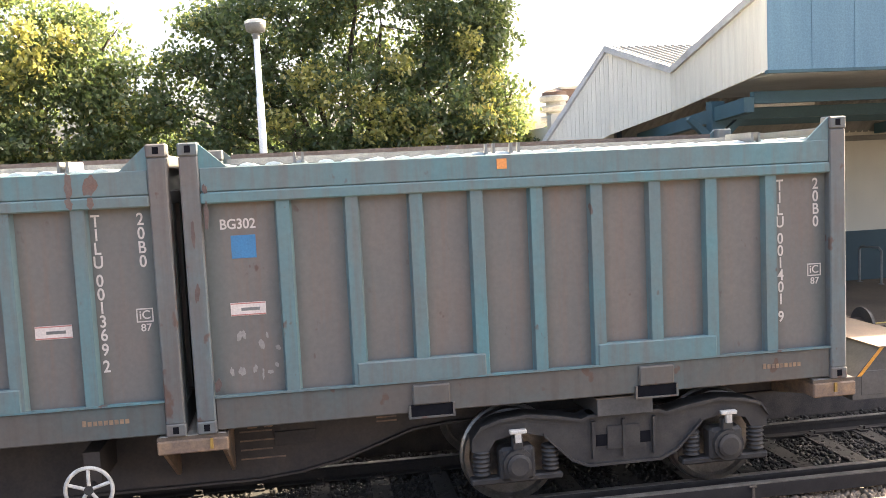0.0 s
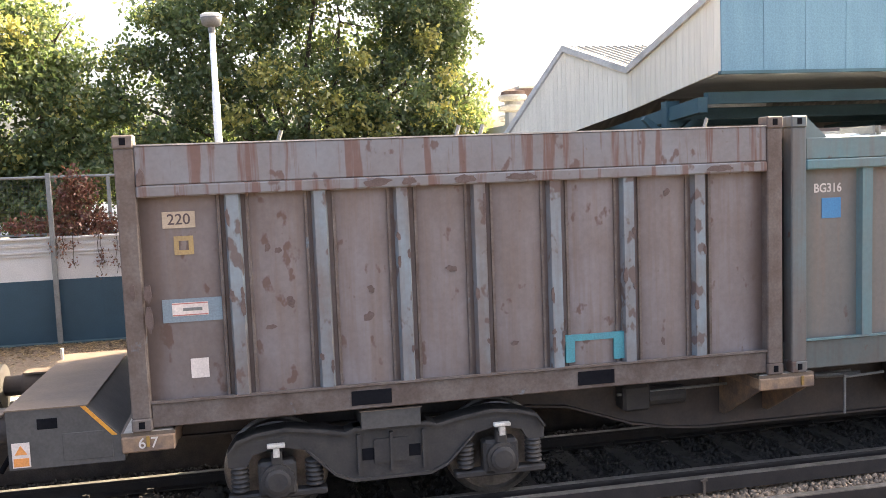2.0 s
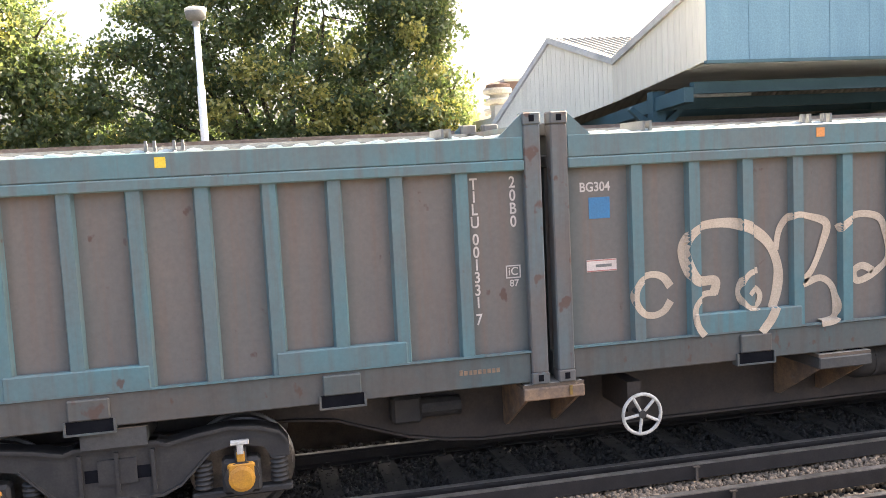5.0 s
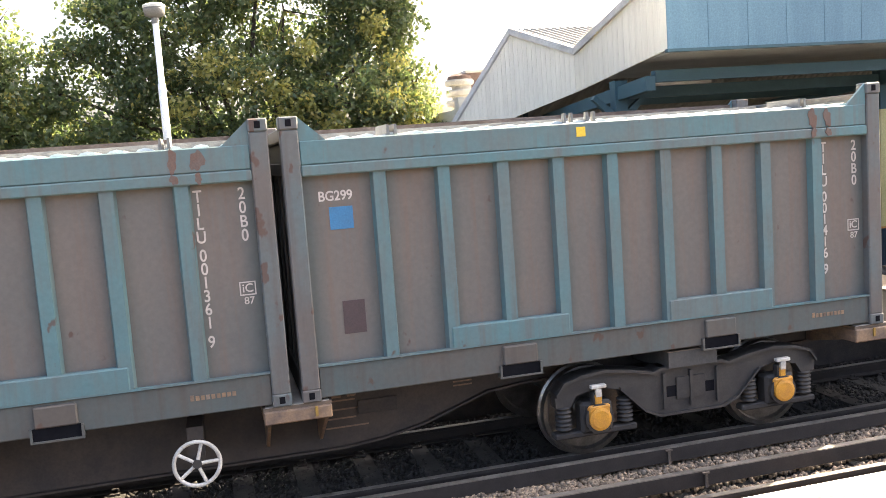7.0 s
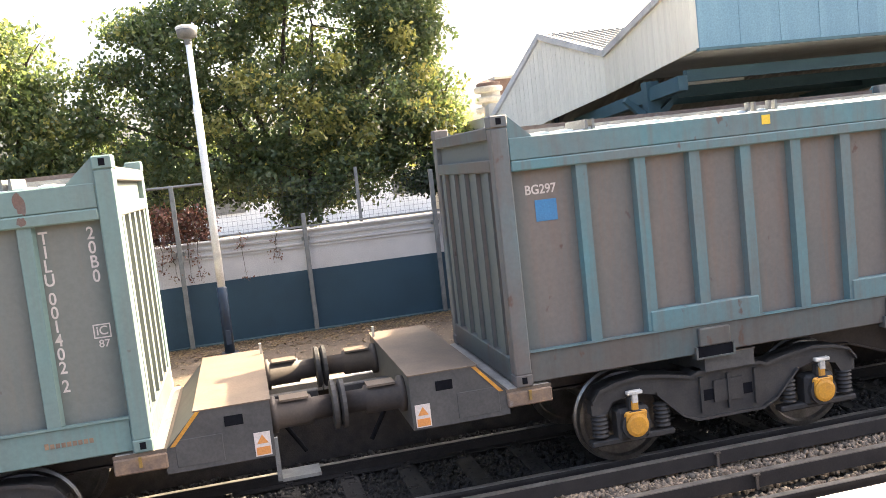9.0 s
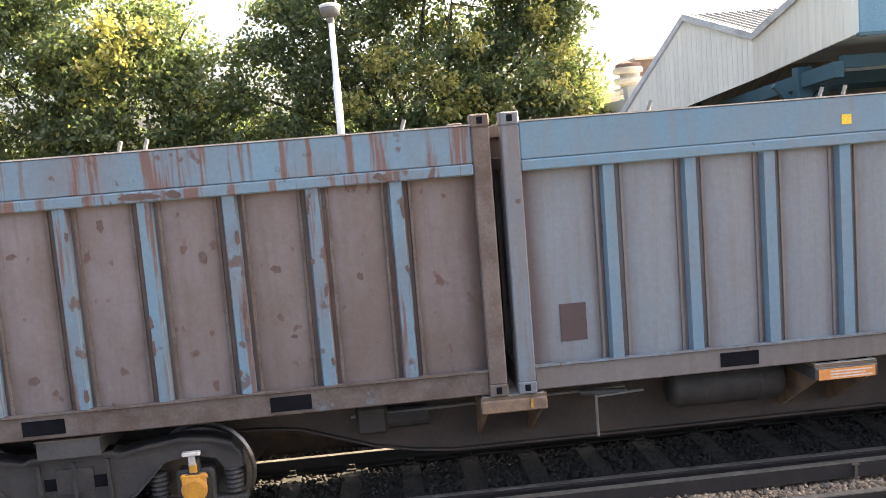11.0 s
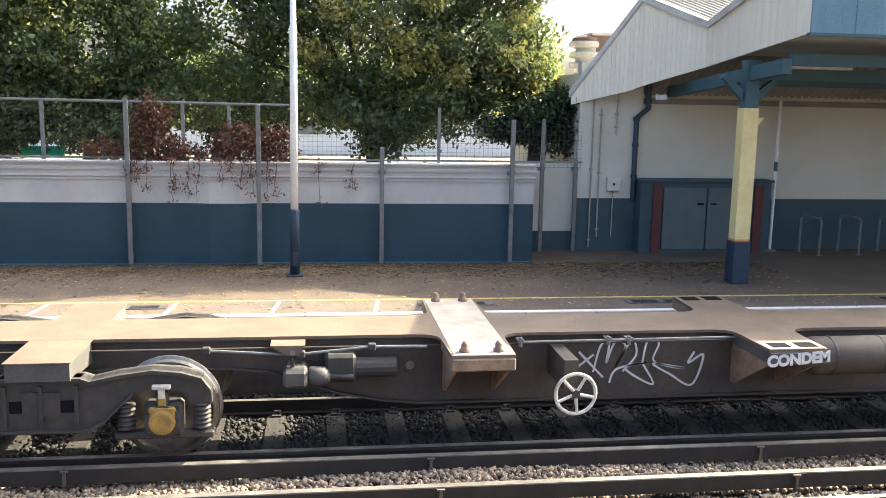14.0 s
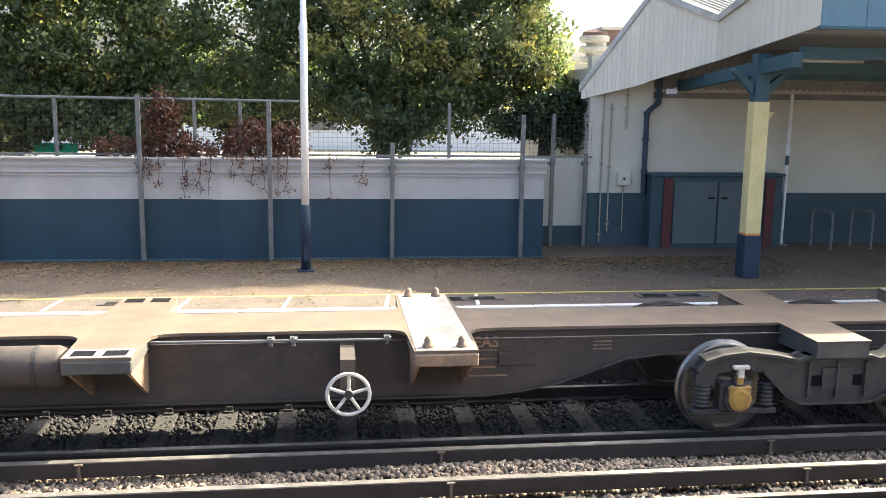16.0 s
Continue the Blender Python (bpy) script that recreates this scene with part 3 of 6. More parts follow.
def fence():
    f = empty("fence", "tall grey steel post fence with wire mesh behind the wall", "fence")
    for x, y, top in ((-7.6, 14.1, 2.5), (-5.75, 14.1, 2.3), (-3.58, 14.1, 2.53), (-1.64, 14.02, 2.47), (0.25, 14.1, 1.84), (2.33, 14.1, 2.3), (3.10, 15.2, 2.3), (3.71, 15.25, 1.62)):
        p = part("post", box(B(), x - 0.034, x + 0.034, y - 0.03, y + 0.03, 0, top, 0.006), M["steel_grey"], f)
        part("bracket", box(B(), x - 0.06, x + 0.06, y + 0.03, 14.2 if y < 15 else y + 0.1, 1.42, 1.48), M["steel_grey"], p)
    for x in (-4.9, -2.82, -2.12, 1.2):
        part("post", box(B(), x - 0.025, x + 0.025, 14.52, 14.57, 1.0, 2.47), M["steel_grey"], f)
    bm = B()
    tube(bm, (-9, 14.54, 2.50), (-1.2, 14.54, 2.46), 0.022, seg=8)
    part("top_rail", bm, M["steel_grey"], f)
    part("wall_rail", box(B(), -9, 3.6, 14.5, 14.55, 1.60, 1.63), M["steel_grey"], f, "dark rail along the wall top")
    bm = B()
    for i in range(169):
        x = -9 + i * 0.075
        box(bm, x - 0.0016, x + 0.0016, 14.60, 14.604, 1.5, 2.45 if x < 0.4 else 2.2)
    for i in range(12):
        box(bm, -9, 3.6, 14.607, 14.611, 1.52 + i * 0.075, 1.5232 + i * 0.075)
    ob = part("mesh_wire", bm, M["wire"], f)
    ob["kind"] = "stuff"
    return f


fence()


def lamp_post():
    p = empty("lamp_post", "white lamp post with navy lower part", "lamp post", m=pose(-1.08, 13.16, 0))
    part("base_plate", box(B(), -0.12, 0.12, -0.12, 0.12, 0, 0.025, 0.005), M["lamp_navy"], p)
    part("lower_tube", lathe(B(), [(0.072, 0.0), (0.072, 0.94), (0.060, 0.96)], (0, 0, 0.02), "z", 16), M["lamp_navy"], p, "navy painted lower tube", True)
    part("upper_tube", lathe(B(), [(0.056, 0.0), (0.052, 2.6), (0.042, 2.62), (0.040, 3.54)], (0, 0, 0.96), "z", 16), M["lamp_white"], p, "white painted tube with rust marks", True)
    part("hatch", box(B(), -0.03, 0.04, -0.08, -0.068, 0.15, 0.36, 0.004), M["lamp_navy"], p)
    part("collar", lathe(B(), [(0.05, 0), (0.05, 0.1)], (0, 0, 4.38), "z", 14), M["lamp_head"], p)
    head = part("lamp_head", lathe(B(), [(0.06, 0.0), (0.13, 0.03), (0.145, 0.11), (0.145, 0.13)], (0, 0, 4.46), "z", 20), M["lamp_head"], p, "grey round lamp head", True)
    part("cap", lathe(B(), [(0.15, 0.0), (0.15, 0.035), (0.11, 0.055)], (0, 0, 4.592), "z", 20), M["tower_white"], head, "pale lamp cap")
    return p


lamp_post()


# ---- station building and canopy ----
def building():
    b = empty("station_building", "cream rendered station building with dark blue dado", "building")
    part("wall", box(B(), 3.79, 30, 15.4, 15.65, 0.93, 3.3), M["wall_cream"], b, "cream rendered wall")
    part("dado", box(B(), 3.785, 30, 15.385, 15.65, -0.02, 0.93), M["wall_dark"], b, "dark blue painted dado")
    part("side_wall", box(B(), 3.79, 4.03, 15.65, 21, -0.02, 3.1), M["wall_cream"], b)
    part("pier", box(B(), 3.77, 4.90, 15.33, 15.40, 0.935, 3.1), M["wall_cream"], b)
    part("pier_foot", box(B(), 3.765, 4.905, 15.325, 15.385, -0.02, 0.935), M["wall_dark"], b)
    for x, top, foot in ((4.01, 2.80, 0.06), (4.15, 2.5, 0.25), (4.43, 2.75, 2.05)):
        bm = tube(B(), (x, 15.30, foot), (x, 15.30, top), 0.014, seg=8)
        for z in (foot + 0.12, (foot + top) / 2, top - 0.12):
            box(bm, x - 0.03, x + 0.03, 15.285, 15.335, z, z + 0.03)
        part("conduit", bm, M["pipe"], b, "thin painted conduit")
    bm = tube(B(), (4.78, 15.27, 0.93), (4.78, 15.27, 2.37), 0.045, seg=10)
    tube(bm, (4.78, 15.27, 2.35), (4.98, 15.27, 2.52), 0.045, seg=10)
    tube(bm, (4.98, 15.27, 2.50), (4.98, 15.27, 2.98), 0.045, seg=10)
    for z in (1.3, 1.85, 2.30, 2.62):
        x = 4.78 if z < 2.4 else 4.98
        tube(bm, (x, 15.27, z), (x, 15.27, z + 0.06), 0.06, seg=10)
    part("downpipe", bm, M["pipe_blue"], b, "dark blue cast downpipe")
    mb = part("meter_box", box(B(), 4.30, 4.53, 15.24, 15.33, 1.07, 1.32, 0.008), M["wall_cream"], b)
    part("box_lock", box(B(), 4.40, 4.43, 15.232, 15.24, 1.17, 1.21), M["hole_dark"], mb)
    part("cable", tube(B(), (4.42, 15.30, 0.25), (4.42, 15.30, 1.07), 0.010, seg=6), M["pipe"], b)
    return b


building()


def locker():
    s = empty("equipment_locker", "low grey-blue double-door locker with red frame", "locker", m=pose(4.84, 15.0, 0))
    part("body", box(B(), 0.0, 2.42, 0.03, 0.37, 0, 1.26), M["wall_dark"], s)
    part("roof", box(B(), -0.03, 2.45, -0.02, 0.37, 1.26, 1.30, 0.006), M["wall_dark"], s)
    for x in (0.40, 1.22):
        d = part("door", box(B(), x + 0.01, x + 0.80, -0.005, 0.026, 0.06, 1.16, 0.005), M["door_grey"], s)
        part("handle", box(B(), x + (0.64 if x < 1 else 0.06), x + (0.74 if x < 1 else 0.16), -0.03, -0.006, 0.86, 0.89), M["hole_dark"], d)
    part("frame_post", box(B(), 0.22, 0.38, -0.01, 0.028, 0.0, 1.22), M["red_paint"], s, "dull red frame post")
    part("frame_post", box(B(), 2.10, 2.26, -0.01, 0.028, 0.0, 1.22), M["red_paint"], s, "dull red frame post")
    return s


locker()
hoop_bm = B()
for x in (0.0, 0.48):
    tube(hoop_bm, (x, 0, 0), (x, 0, 0.62), 0.022, seg=10)
    tube(hoop_bm, (x, 0, 0.61), (abs(x - 0.05), 0, 0.66), 0.022, seg=10)
    tube(hoop_bm, (x, 0, 0.0), (x, 0, 0.012), 0.05, seg=10)
tube(hoop_bm, (0.04, 0, 0.66), (0.44, 0, 0.66), 0.022, seg=10)
hoop = part("cycle_stand", hoop_bm, M["steel_grey"])
tagged(hoop, "plain grey steel cycle stand by the building", "cycle stand", "cycle stands")
hoop.matrix_basis = pose(8.04, 14.65, 0, 0, 0, 104)
for x in (8.83, 9.62):
    copy_thing(hoop, pose(x, 14.7, 0, 0, 0, 104))
pole = empty("pole", "slim white and blue pole under the canopy", "pole", m=pose(7.40, 15.2, 0))
part("tube", tube(B(), (0, 0, 0.02), (0, 0, 2.7), 0.03, seg=10), M["lamp_white"], pole)
part("band", tube(B(), (0, 0, 1.45), (0, 0, 1.62), 0.033, seg=10), M["canopy_blue"], pole)
part("foot", box(B(), -0.09, 0.09, -0.09, 0.09, 0, 0.03), M["steel_grey"], pole)

# gable's plan: building corner, rear peak, valley, front corner
GABLE = [(0.0, Vector((3.62, 15.40))), (0.343, Vector((4.64, 14.82))), (0.637, Vector((5.385, 13.87))), (1.0, Vector((5.385, 10.9)))]


def on_gable(s, z):
    for (a, p), (b, q) in zip(GABLE, GABLE[1:]):
        if s <= b + 1e-9:
            r = p.lerp(q, (s - a) / (b - a))
            return (r.x, r.y, z)
    return (*GABLE[-1][1], z)


def canopy():
    c = empty("platform_canopy", "ridged platform canopy with pale gable and blue fascia", "canopy")
    top = [(0.0, 2.74), (0.343, 4.32), (0.637, 3.84), (1.0, 4.55)]
    low = [(0.0, 2.56), (0.3, 2.815), (0.343, 2.88), (0.637, 3.19), (1.0, 3.495)]

    def height(line, s):
        for (a, p), (b, q) in zip(line, line[1:]):
            if s <= b + 1e-9:
                return p + (q - p) * (s - a) / (b - a)
        return line[-1][1]
    n = 46
    for i in range(n):
        s0, s1 = i / n + 0.0003, (i + 1) / n - 0.0003
        bm = B()
        f = [on_gable(s0, height(low, s0)), on_gable(s1, height(low, s1)), on_gable(s1, height(top, s1)), on_gable(s0, height(top, s0))]
        d = Vector((f[1][1] - f[0][1], f[0][0] - f[1][0])).normalized() * 0.03
        va = [bm.verts.new(p) for p in f]
        vb = [bm.verts.new((p[0] - d.x, p[1] - d.y, p[2])) for p in f]
        bm.faces.new(va), bm.faces.new(vb[::-1])
        for k in range(4):
            bm.faces.new((va[k], vb[k], vb[(k + 1) % 4], va[(k + 1) % 4]))
        part("gable_board", bm, M["gable"], c)
    # barge boards along the gable's upper edge
    for (a, p), (b, q) in zip(top, top[1:]):
        u, v = Vector(on_gable(a, p)), Vector(on_gable(b, q))
        bm = B()
        o = Vector((-0.05, -0.02, 0))
        vs = [bm.verts.new(w) for w in (u + o + Vector((0, 0, -0.05)), v + o + Vector((0, 0, -0.05)), v + o + Vector((0, 0, 0.06)), u + o + Vector((0, 0, 0.06)))]
        ws = [bm.verts.new(w.co + Vector((0.14, 0.06, 0))) for w in vs]
        bm.faces.new(vs), bm.faces.new(ws[::-1])
        for k in range(4):
            bm.faces.new((vs[k], ws[k], ws[(k + 1) % 4], vs[(k + 1) % 4]))
        part("barge_board", bm, M["tower_white"], c)
    # corrugated roof slopes, running away along x
    for (a, p), (b, q) in zip(top, top[1:]):
        u, v = on_gable(a, p + 0.02), on_gable(b, q + 0.02)
        verts, faces = [], []
        stops = [(i * 0.13 + 0.02 + dx, dz) for i in range(106) for dx, dz in ((0, 0), (0.085, 0), (0.092, 0.032), (0.122, 0.032), (0.129, 0.001))]
        for dx, dz in stops:
            verts += [(u[0] + dx, u[1], u[2] + dz), (v[0] + dx, v[1], v[2] + dz)]
        for i in range(len(stops) - 1):
            k = 2 * i
            faces.append((k, k + 2, k + 3, k + 1))
        ob = new("roof_slope", raw_mesh("roof_slope", verts, faces, M["roof"]))
        ob.parent = c
    part("back_roof", prism(B(), [(15.35, 2.70), (15.35, 2.60), (20.0, 2.60), (20.0, 2.70)], "x", 3.7, 25), M["roof"], c)
    # front fascia of upright boards
    fb = finish(box(B(), 0.001, 0.299, -0.025, 0.025, 3.495, 4.53), "fascia_board", M["fascia"])
    for i in range(46):
        shared("fascia_board", fb, c, pose(5.385 + i * 0.3, 10.9 + 0.006 * (i % 2), 0))
    part("fascia_trim", box(B(), 5.37, 19.27, 10.86, 10.94, 3.455, 3.495), M["canopy_blue"], c)
    # soffit, beams and brackets
    part("soffit", prism(B(), [(5.57, 11.06), (19.27, 11.06), (19.27, 15.15), (4.6, 15.15), (4.85, 14.80), (5.50, 13.90)], "z", 3.46, 3.50), M["soffit"], c)
    low_bm = prism(B(), [(11.4, 3.0), (11.4, 3.2), (15.3, 2.9), (15.3, 2.72)], "x", 5.32, 5.46)
    part("cross_beam", low_bm, M["canopy_blue"], c)
    part("cross_beam", prism(B(), [(11.4, 3.0), (11.4, 3.2), (15.3, 2.9), (15.3, 2.72)], "x", 9.9, 10.05), M["canopy_blue"], c)
    for y, z, x0 in ((12.37, 2.95, 5.5), (13.6, 2.9, 5.4), (11.6, 3.12, 5.54)):
        part("purlin", box(B(), x0, 19.27, y - 0.06, y + 0.06, z, z + 0.16), M["canopy_blue"], c)
    part("light_trough", box(B(), 6.6, 9.6, 12.9, 13.05, 2.98, 3.06), M["tower_white"], c, "pale tube light fitting")
    part("light_trough", box(B(), 5.5, 6.7, 12.0, 12.1, 3.10, 3.16), M["tower_white"], c, "pale tube light fitting")
    part("gutter_box", box(B(), 4.66, 4.80, 14.0, 14.12, 2.66, 2.74), M["tower_white"], c)
    for x in (5.38, 10.0, 14.6):
        p = part("column", prism(B(), [(x - 0.115, 12.27), (x + 0.115, 12.27), (x + 0.115, 12.47), (x - 0.115, 12.47)], "z", 0.66, 2.55), M["col_yellow"], c, "pale yellow steel column")
        part("column_foot", box(B(), x - 0.13, x + 0.13, 12.24, 12.50, 0, 0.63, 0.01), M["lamp_navy"], p, "navy column base")
        part("band", box(B(), x - 0.11, x + 0.11, 12.265, 12.475, 0.63, 0.66), M["label_orange"], p)
        part("capital", box(B(), x - 0.10, x + 0.10, 12.28, 12.46, 2.55, 3.22), M["canopy_blue"], p)
        part("bracket", prism(B(), [(x + 0.1, 2.25), (x + 0.22, 2.42), (x + 0.1, 2.40)], "y", 12.3, 12.4), M["col_yellow"], p)
        for sgn in (-1, 1):
            part("knee", prism(B(), [(x + sgn * 0.12, 2.65), (x + sgn * 0.12, 2.80), (x + sgn * 0.40, 3.02), (x + sgn * 0.44, 2.97)], "y", 12.32, 12.42), M["canopy_blue"], p)
    return c


canopy()


def tower():
    t = empty("round_tower", "weathered white round tower with concrete fins", "tower", m=pose(5.22, 19.9, 0))
    part("drum", lathe(B(), [(0.25, 0), (0.25, 4.0)], (0, 0, -0.06), "z", 24), M["tower_white"], t, smooth=False)
    for z in (3.37, 3.60, 3.83):
        part("fin", lathe(B(), [(0.30, 0), (0.335, 0.02), (0.345, 0.10), (0.32, 0.14)], (-0.06, 0, z), "z", 28), M["tower_white"], t)
    part("cap", lathe(B(), [(0.30, 0), (0.29, 0.07), (0.20, 0.12)], (-0.04, 0, 3.975), "z", 22), M["brick_far"], t, "crumbling brown brick cap")
    part("brick_block", box(B(), 0.05, 0.80, -0.2, 0.6, -0.06, 4.10), M["brick_far"], t)
    part("cornice", box(B(), 0.03, 0.83, -0.23, 0.63, 4.10, 4.16), M["tower_white"], t)
    return t


tower()

# pale distance seen below the trees; the house block is added to supply its brightness
hb = empty("house", "pale low house block added to fill the bright distance beyond the yard", "house", m=pose(-3, 46, -0.06))
part("wall", box(B(), -26, 26, 0, 8, 0, 2.45), M["house_white"], hb)
part("roof", box(B(), -26.2, 26.2, -0.2, 8.2, 2.45, 2.58), M["house_white"], hb)
for i in range(10):
    w = part("window", box(B(), -22 + i * 4.6, -20.4 + i * 4.6, -0.06, 0.02, 1.0, 1.9), M["steel_grey"], hb)
board = part("sign_board", box(B(), -0.35, 0.35, -0.03, 0.03, 0, 0.16), M["green_sign"])
tagged(board, "small green board beyond the fence", "sign")
board.matrix_basis = pose(-5.45, 16.4, 1.52)
part("leg", box(B(), -0.03, 0.03, -0.02, 0.02, -1.58, 0), M["steel_grey"], board)


# ---- trees and creeper ----
def leaf_cloud(name, blobs, count, size, material, seed, parent=None, shell=0.55, droop=0.25):
    """Leaves scattered through ellipsoids (x, y, z, rx, ry, rz, weight), thicker towards their skins, gathered in sprays."""
    rng = np.random.default_rng(seed)
    blobs = np.asarray(blobs, dtype=float)
    w = blobs[:, 6] * np.cbrt(blobs[:, 3] * blobs[:, 4] * blobs[:, 5]) ** 2
    sprays = max(count // 14, 1)
    pick = rng.choice(len(blobs), sprays, p=w / w.sum())
    d = rng.normal(size=(sprays, 3))
    d /= np.linalg.norm(d, axis=1)[:, None]
    r = rng.uniform(0, 1, sprays) ** (1 / 3)
    r = np.where(rng.random(sprays) < shell, rng.uniform(0.82, 1.08, sprays), r)
    centre = blobs[pick, :3] + d * r[:, None] * blobs[pick, 3:6]
    n = sprays * 14
    spread = size * 2.3
    c = np.repeat(centre, 14, 0) + rng.normal(size=(n, 3)) * spread * np.array((1, 1, 0.7))
    a = rng.normal(size=(n, 3)) + np.array((0, 0, -droop))
    a /= np.linalg.norm(a, axis=1)[:, None]
    b = np.cross(a, rng.normal(size=(n, 3)))
    b /= np.linalg.norm(b, axis=1)[:, None]
    s = (size * rng.uniform(0.6, 1.35, n))[:, None]
    fold = np.cross(a, b) * s * 0.25
    v = np.stack([c - a * s, c - b * s * 0.55 + fold, c + a * s, c + b * s * 0.55 + fold], 1)
    ob = new(name, raw_mesh(name, v.reshape(-1, 3), np.arange(n * 4).reshape(-1, 4), material))
    ob.parent = parent
    return ob


def clumps(blobs, seed):
    """Breaks each mass of a crown into many small overlapping tufts, most of them near its skin."""
    rnd = random.Random(seed)
    out = []
    for x, y, z, rx, ry, rz, w in blobs:
        for k in range(int(17 * w * (rx * ry * rz) ** (2 / 3)) + 4):
            d = Vector((rnd.gauss(0, 1), rnd.gauss(0, 1), rnd.gauss(0, 1))).normalized() * rnd.uniform(0.55, 1.02)
            r = rnd.uniform(0.15, 0.34)
            out.append((x + d.x * rx, y + d.y * ry, z + d.z * rz, r * 1.2, r * 1.2, r * 0.72, rnd.uniform(0.6, 1.3)))
    return out


def limb(bm, path, r0, r1, seg=8):
    pts = [Vector(p) for p in path]
    for i, (p, q) in enumerate(zip(pts, pts[1:])):
        a, b = i / (len(pts) - 1), (i + 1) / (len(pts) - 1)
        tube(bm, p, q, r0 + (r1 - r0) * a, r0 + (r1 - r0) * b, seg)


def tree(label, foot, blobs, count, size, seed, mats, sprigs=()):
    """A trunk with limbs that reach each clump, and a crown of leaf sprays."""
    t = empty("tree", label, "tree", "trees behind the wall")
    rnd = random.Random(seed)
    x, y, z = foot
    bm = B()
    fork = (x + 0.1, y, z + 1.9)
    limb(bm, [(x, y, z), (x + 0.05, y, z + 0.9), fork], 0.20, 0.14, 10)
    part("trunk", bm, M["bark"], t, smooth=True)
    for bx, by, bz, rx, ry, rz, w in blobs:
        # limbs to the unseen clumps above the crown
        if bz > 7:
            high = (0.6, 17.4, 6.75)
            bm = B()
            limb(bm, [high, ((bx + 0.6) / 2, by, 7.3), (bx, by, bz)], 0.06, 0.02, 6)
            part("limb", bm, M["bark"], t)
            continue
        mid = ((fork[0] + bx) / 2 + rnd.uniform(-0.2, 0.2), (fork[1] + by) / 2, (fork[2] + bz) / 2 + 0.2)
        bm = B()
        limb(bm, [fork, mid, (bx, by, bz)], 0.075, 0.02, 6)
        for k in range(4):
            limb(bm, [(bx, by, bz), (bx + rnd.uniform(-rx, rx) * 0.8, by + rnd.uniform(-ry, ry) * 0.8, bz + rnd.uniform(-rz, rz) * 0.8)], 0.02, 0.006, 5)
        part("limb", bm, M["bark"], t)
    total = sum(m[1] for m in mats)
    tufts = clumps(blobs, seed + 3)
    for i, (mat, share) in enumerate(mats):
        inner = leaf_cloud("inner_crown", blobs, int(count * 0.30 * share / total), size, M[mat], seed + i, t, 0.35)
        inner["kind"] = "stuff"
        ob = leaf_cloud("crown", tufts if i == 0 else tufts[::3], int(count * 0.70 * share / total), size, M[mat], seed + 11 + i, t, 0.75)
        ob["kind"] = "stuff"
    if sprigs:
        ob = leaf_cloud("yellow_foliage", [(*p, 0.17, 0.14, 0.17, 1) for p in sprigs], 200 * len(sprigs), size, M["leaf_gold"], seed + 7, t, 0.3)
        ob["kind"] = "stuff"
        tagged(ob, "leaf sprigs coloured bright yellow-green as if backlit")
    return t


# sprigs where the crown catches the sun, the light painted as gold leaves
GOLD_BIG = [(-1.1, 16.0, 3.4), (-0.6, 16.0, 4.1), (0.1, 16.0, 3.9), (-0.2, 16.0, 3.65), (0.6, 16.0, 3.55), (0.6, 16.0, 3.1), (0.95, 16.0, 3.3), (1.5, 16.0, 3.05), (2.7, 16.3, 4.0), (2.6, 16.2, 3.35), (1.1, 16.1, 4.3), (2.4, 16.3, 4.7), (2.9, 16.3, 3.1)]
GOLD_LEFT = [(-5.2, 16, 5.0), (-5.4, 16, 4.3), (-5.0, 16, 4.6), (-4.6, 16.2, 4.9), (-5.7, 16.1, 3.8)]
SIDE = 0.18
GOLD_BIG, GOLD_LEFT = [[(x + SIDE, y, z) for x, y, z in some] for some in (GOLD_BIG, GOLD_LEFT)]


def aside(blobs):
    return [(b[0] + SIDE, *b[1:]) for b in blobs]


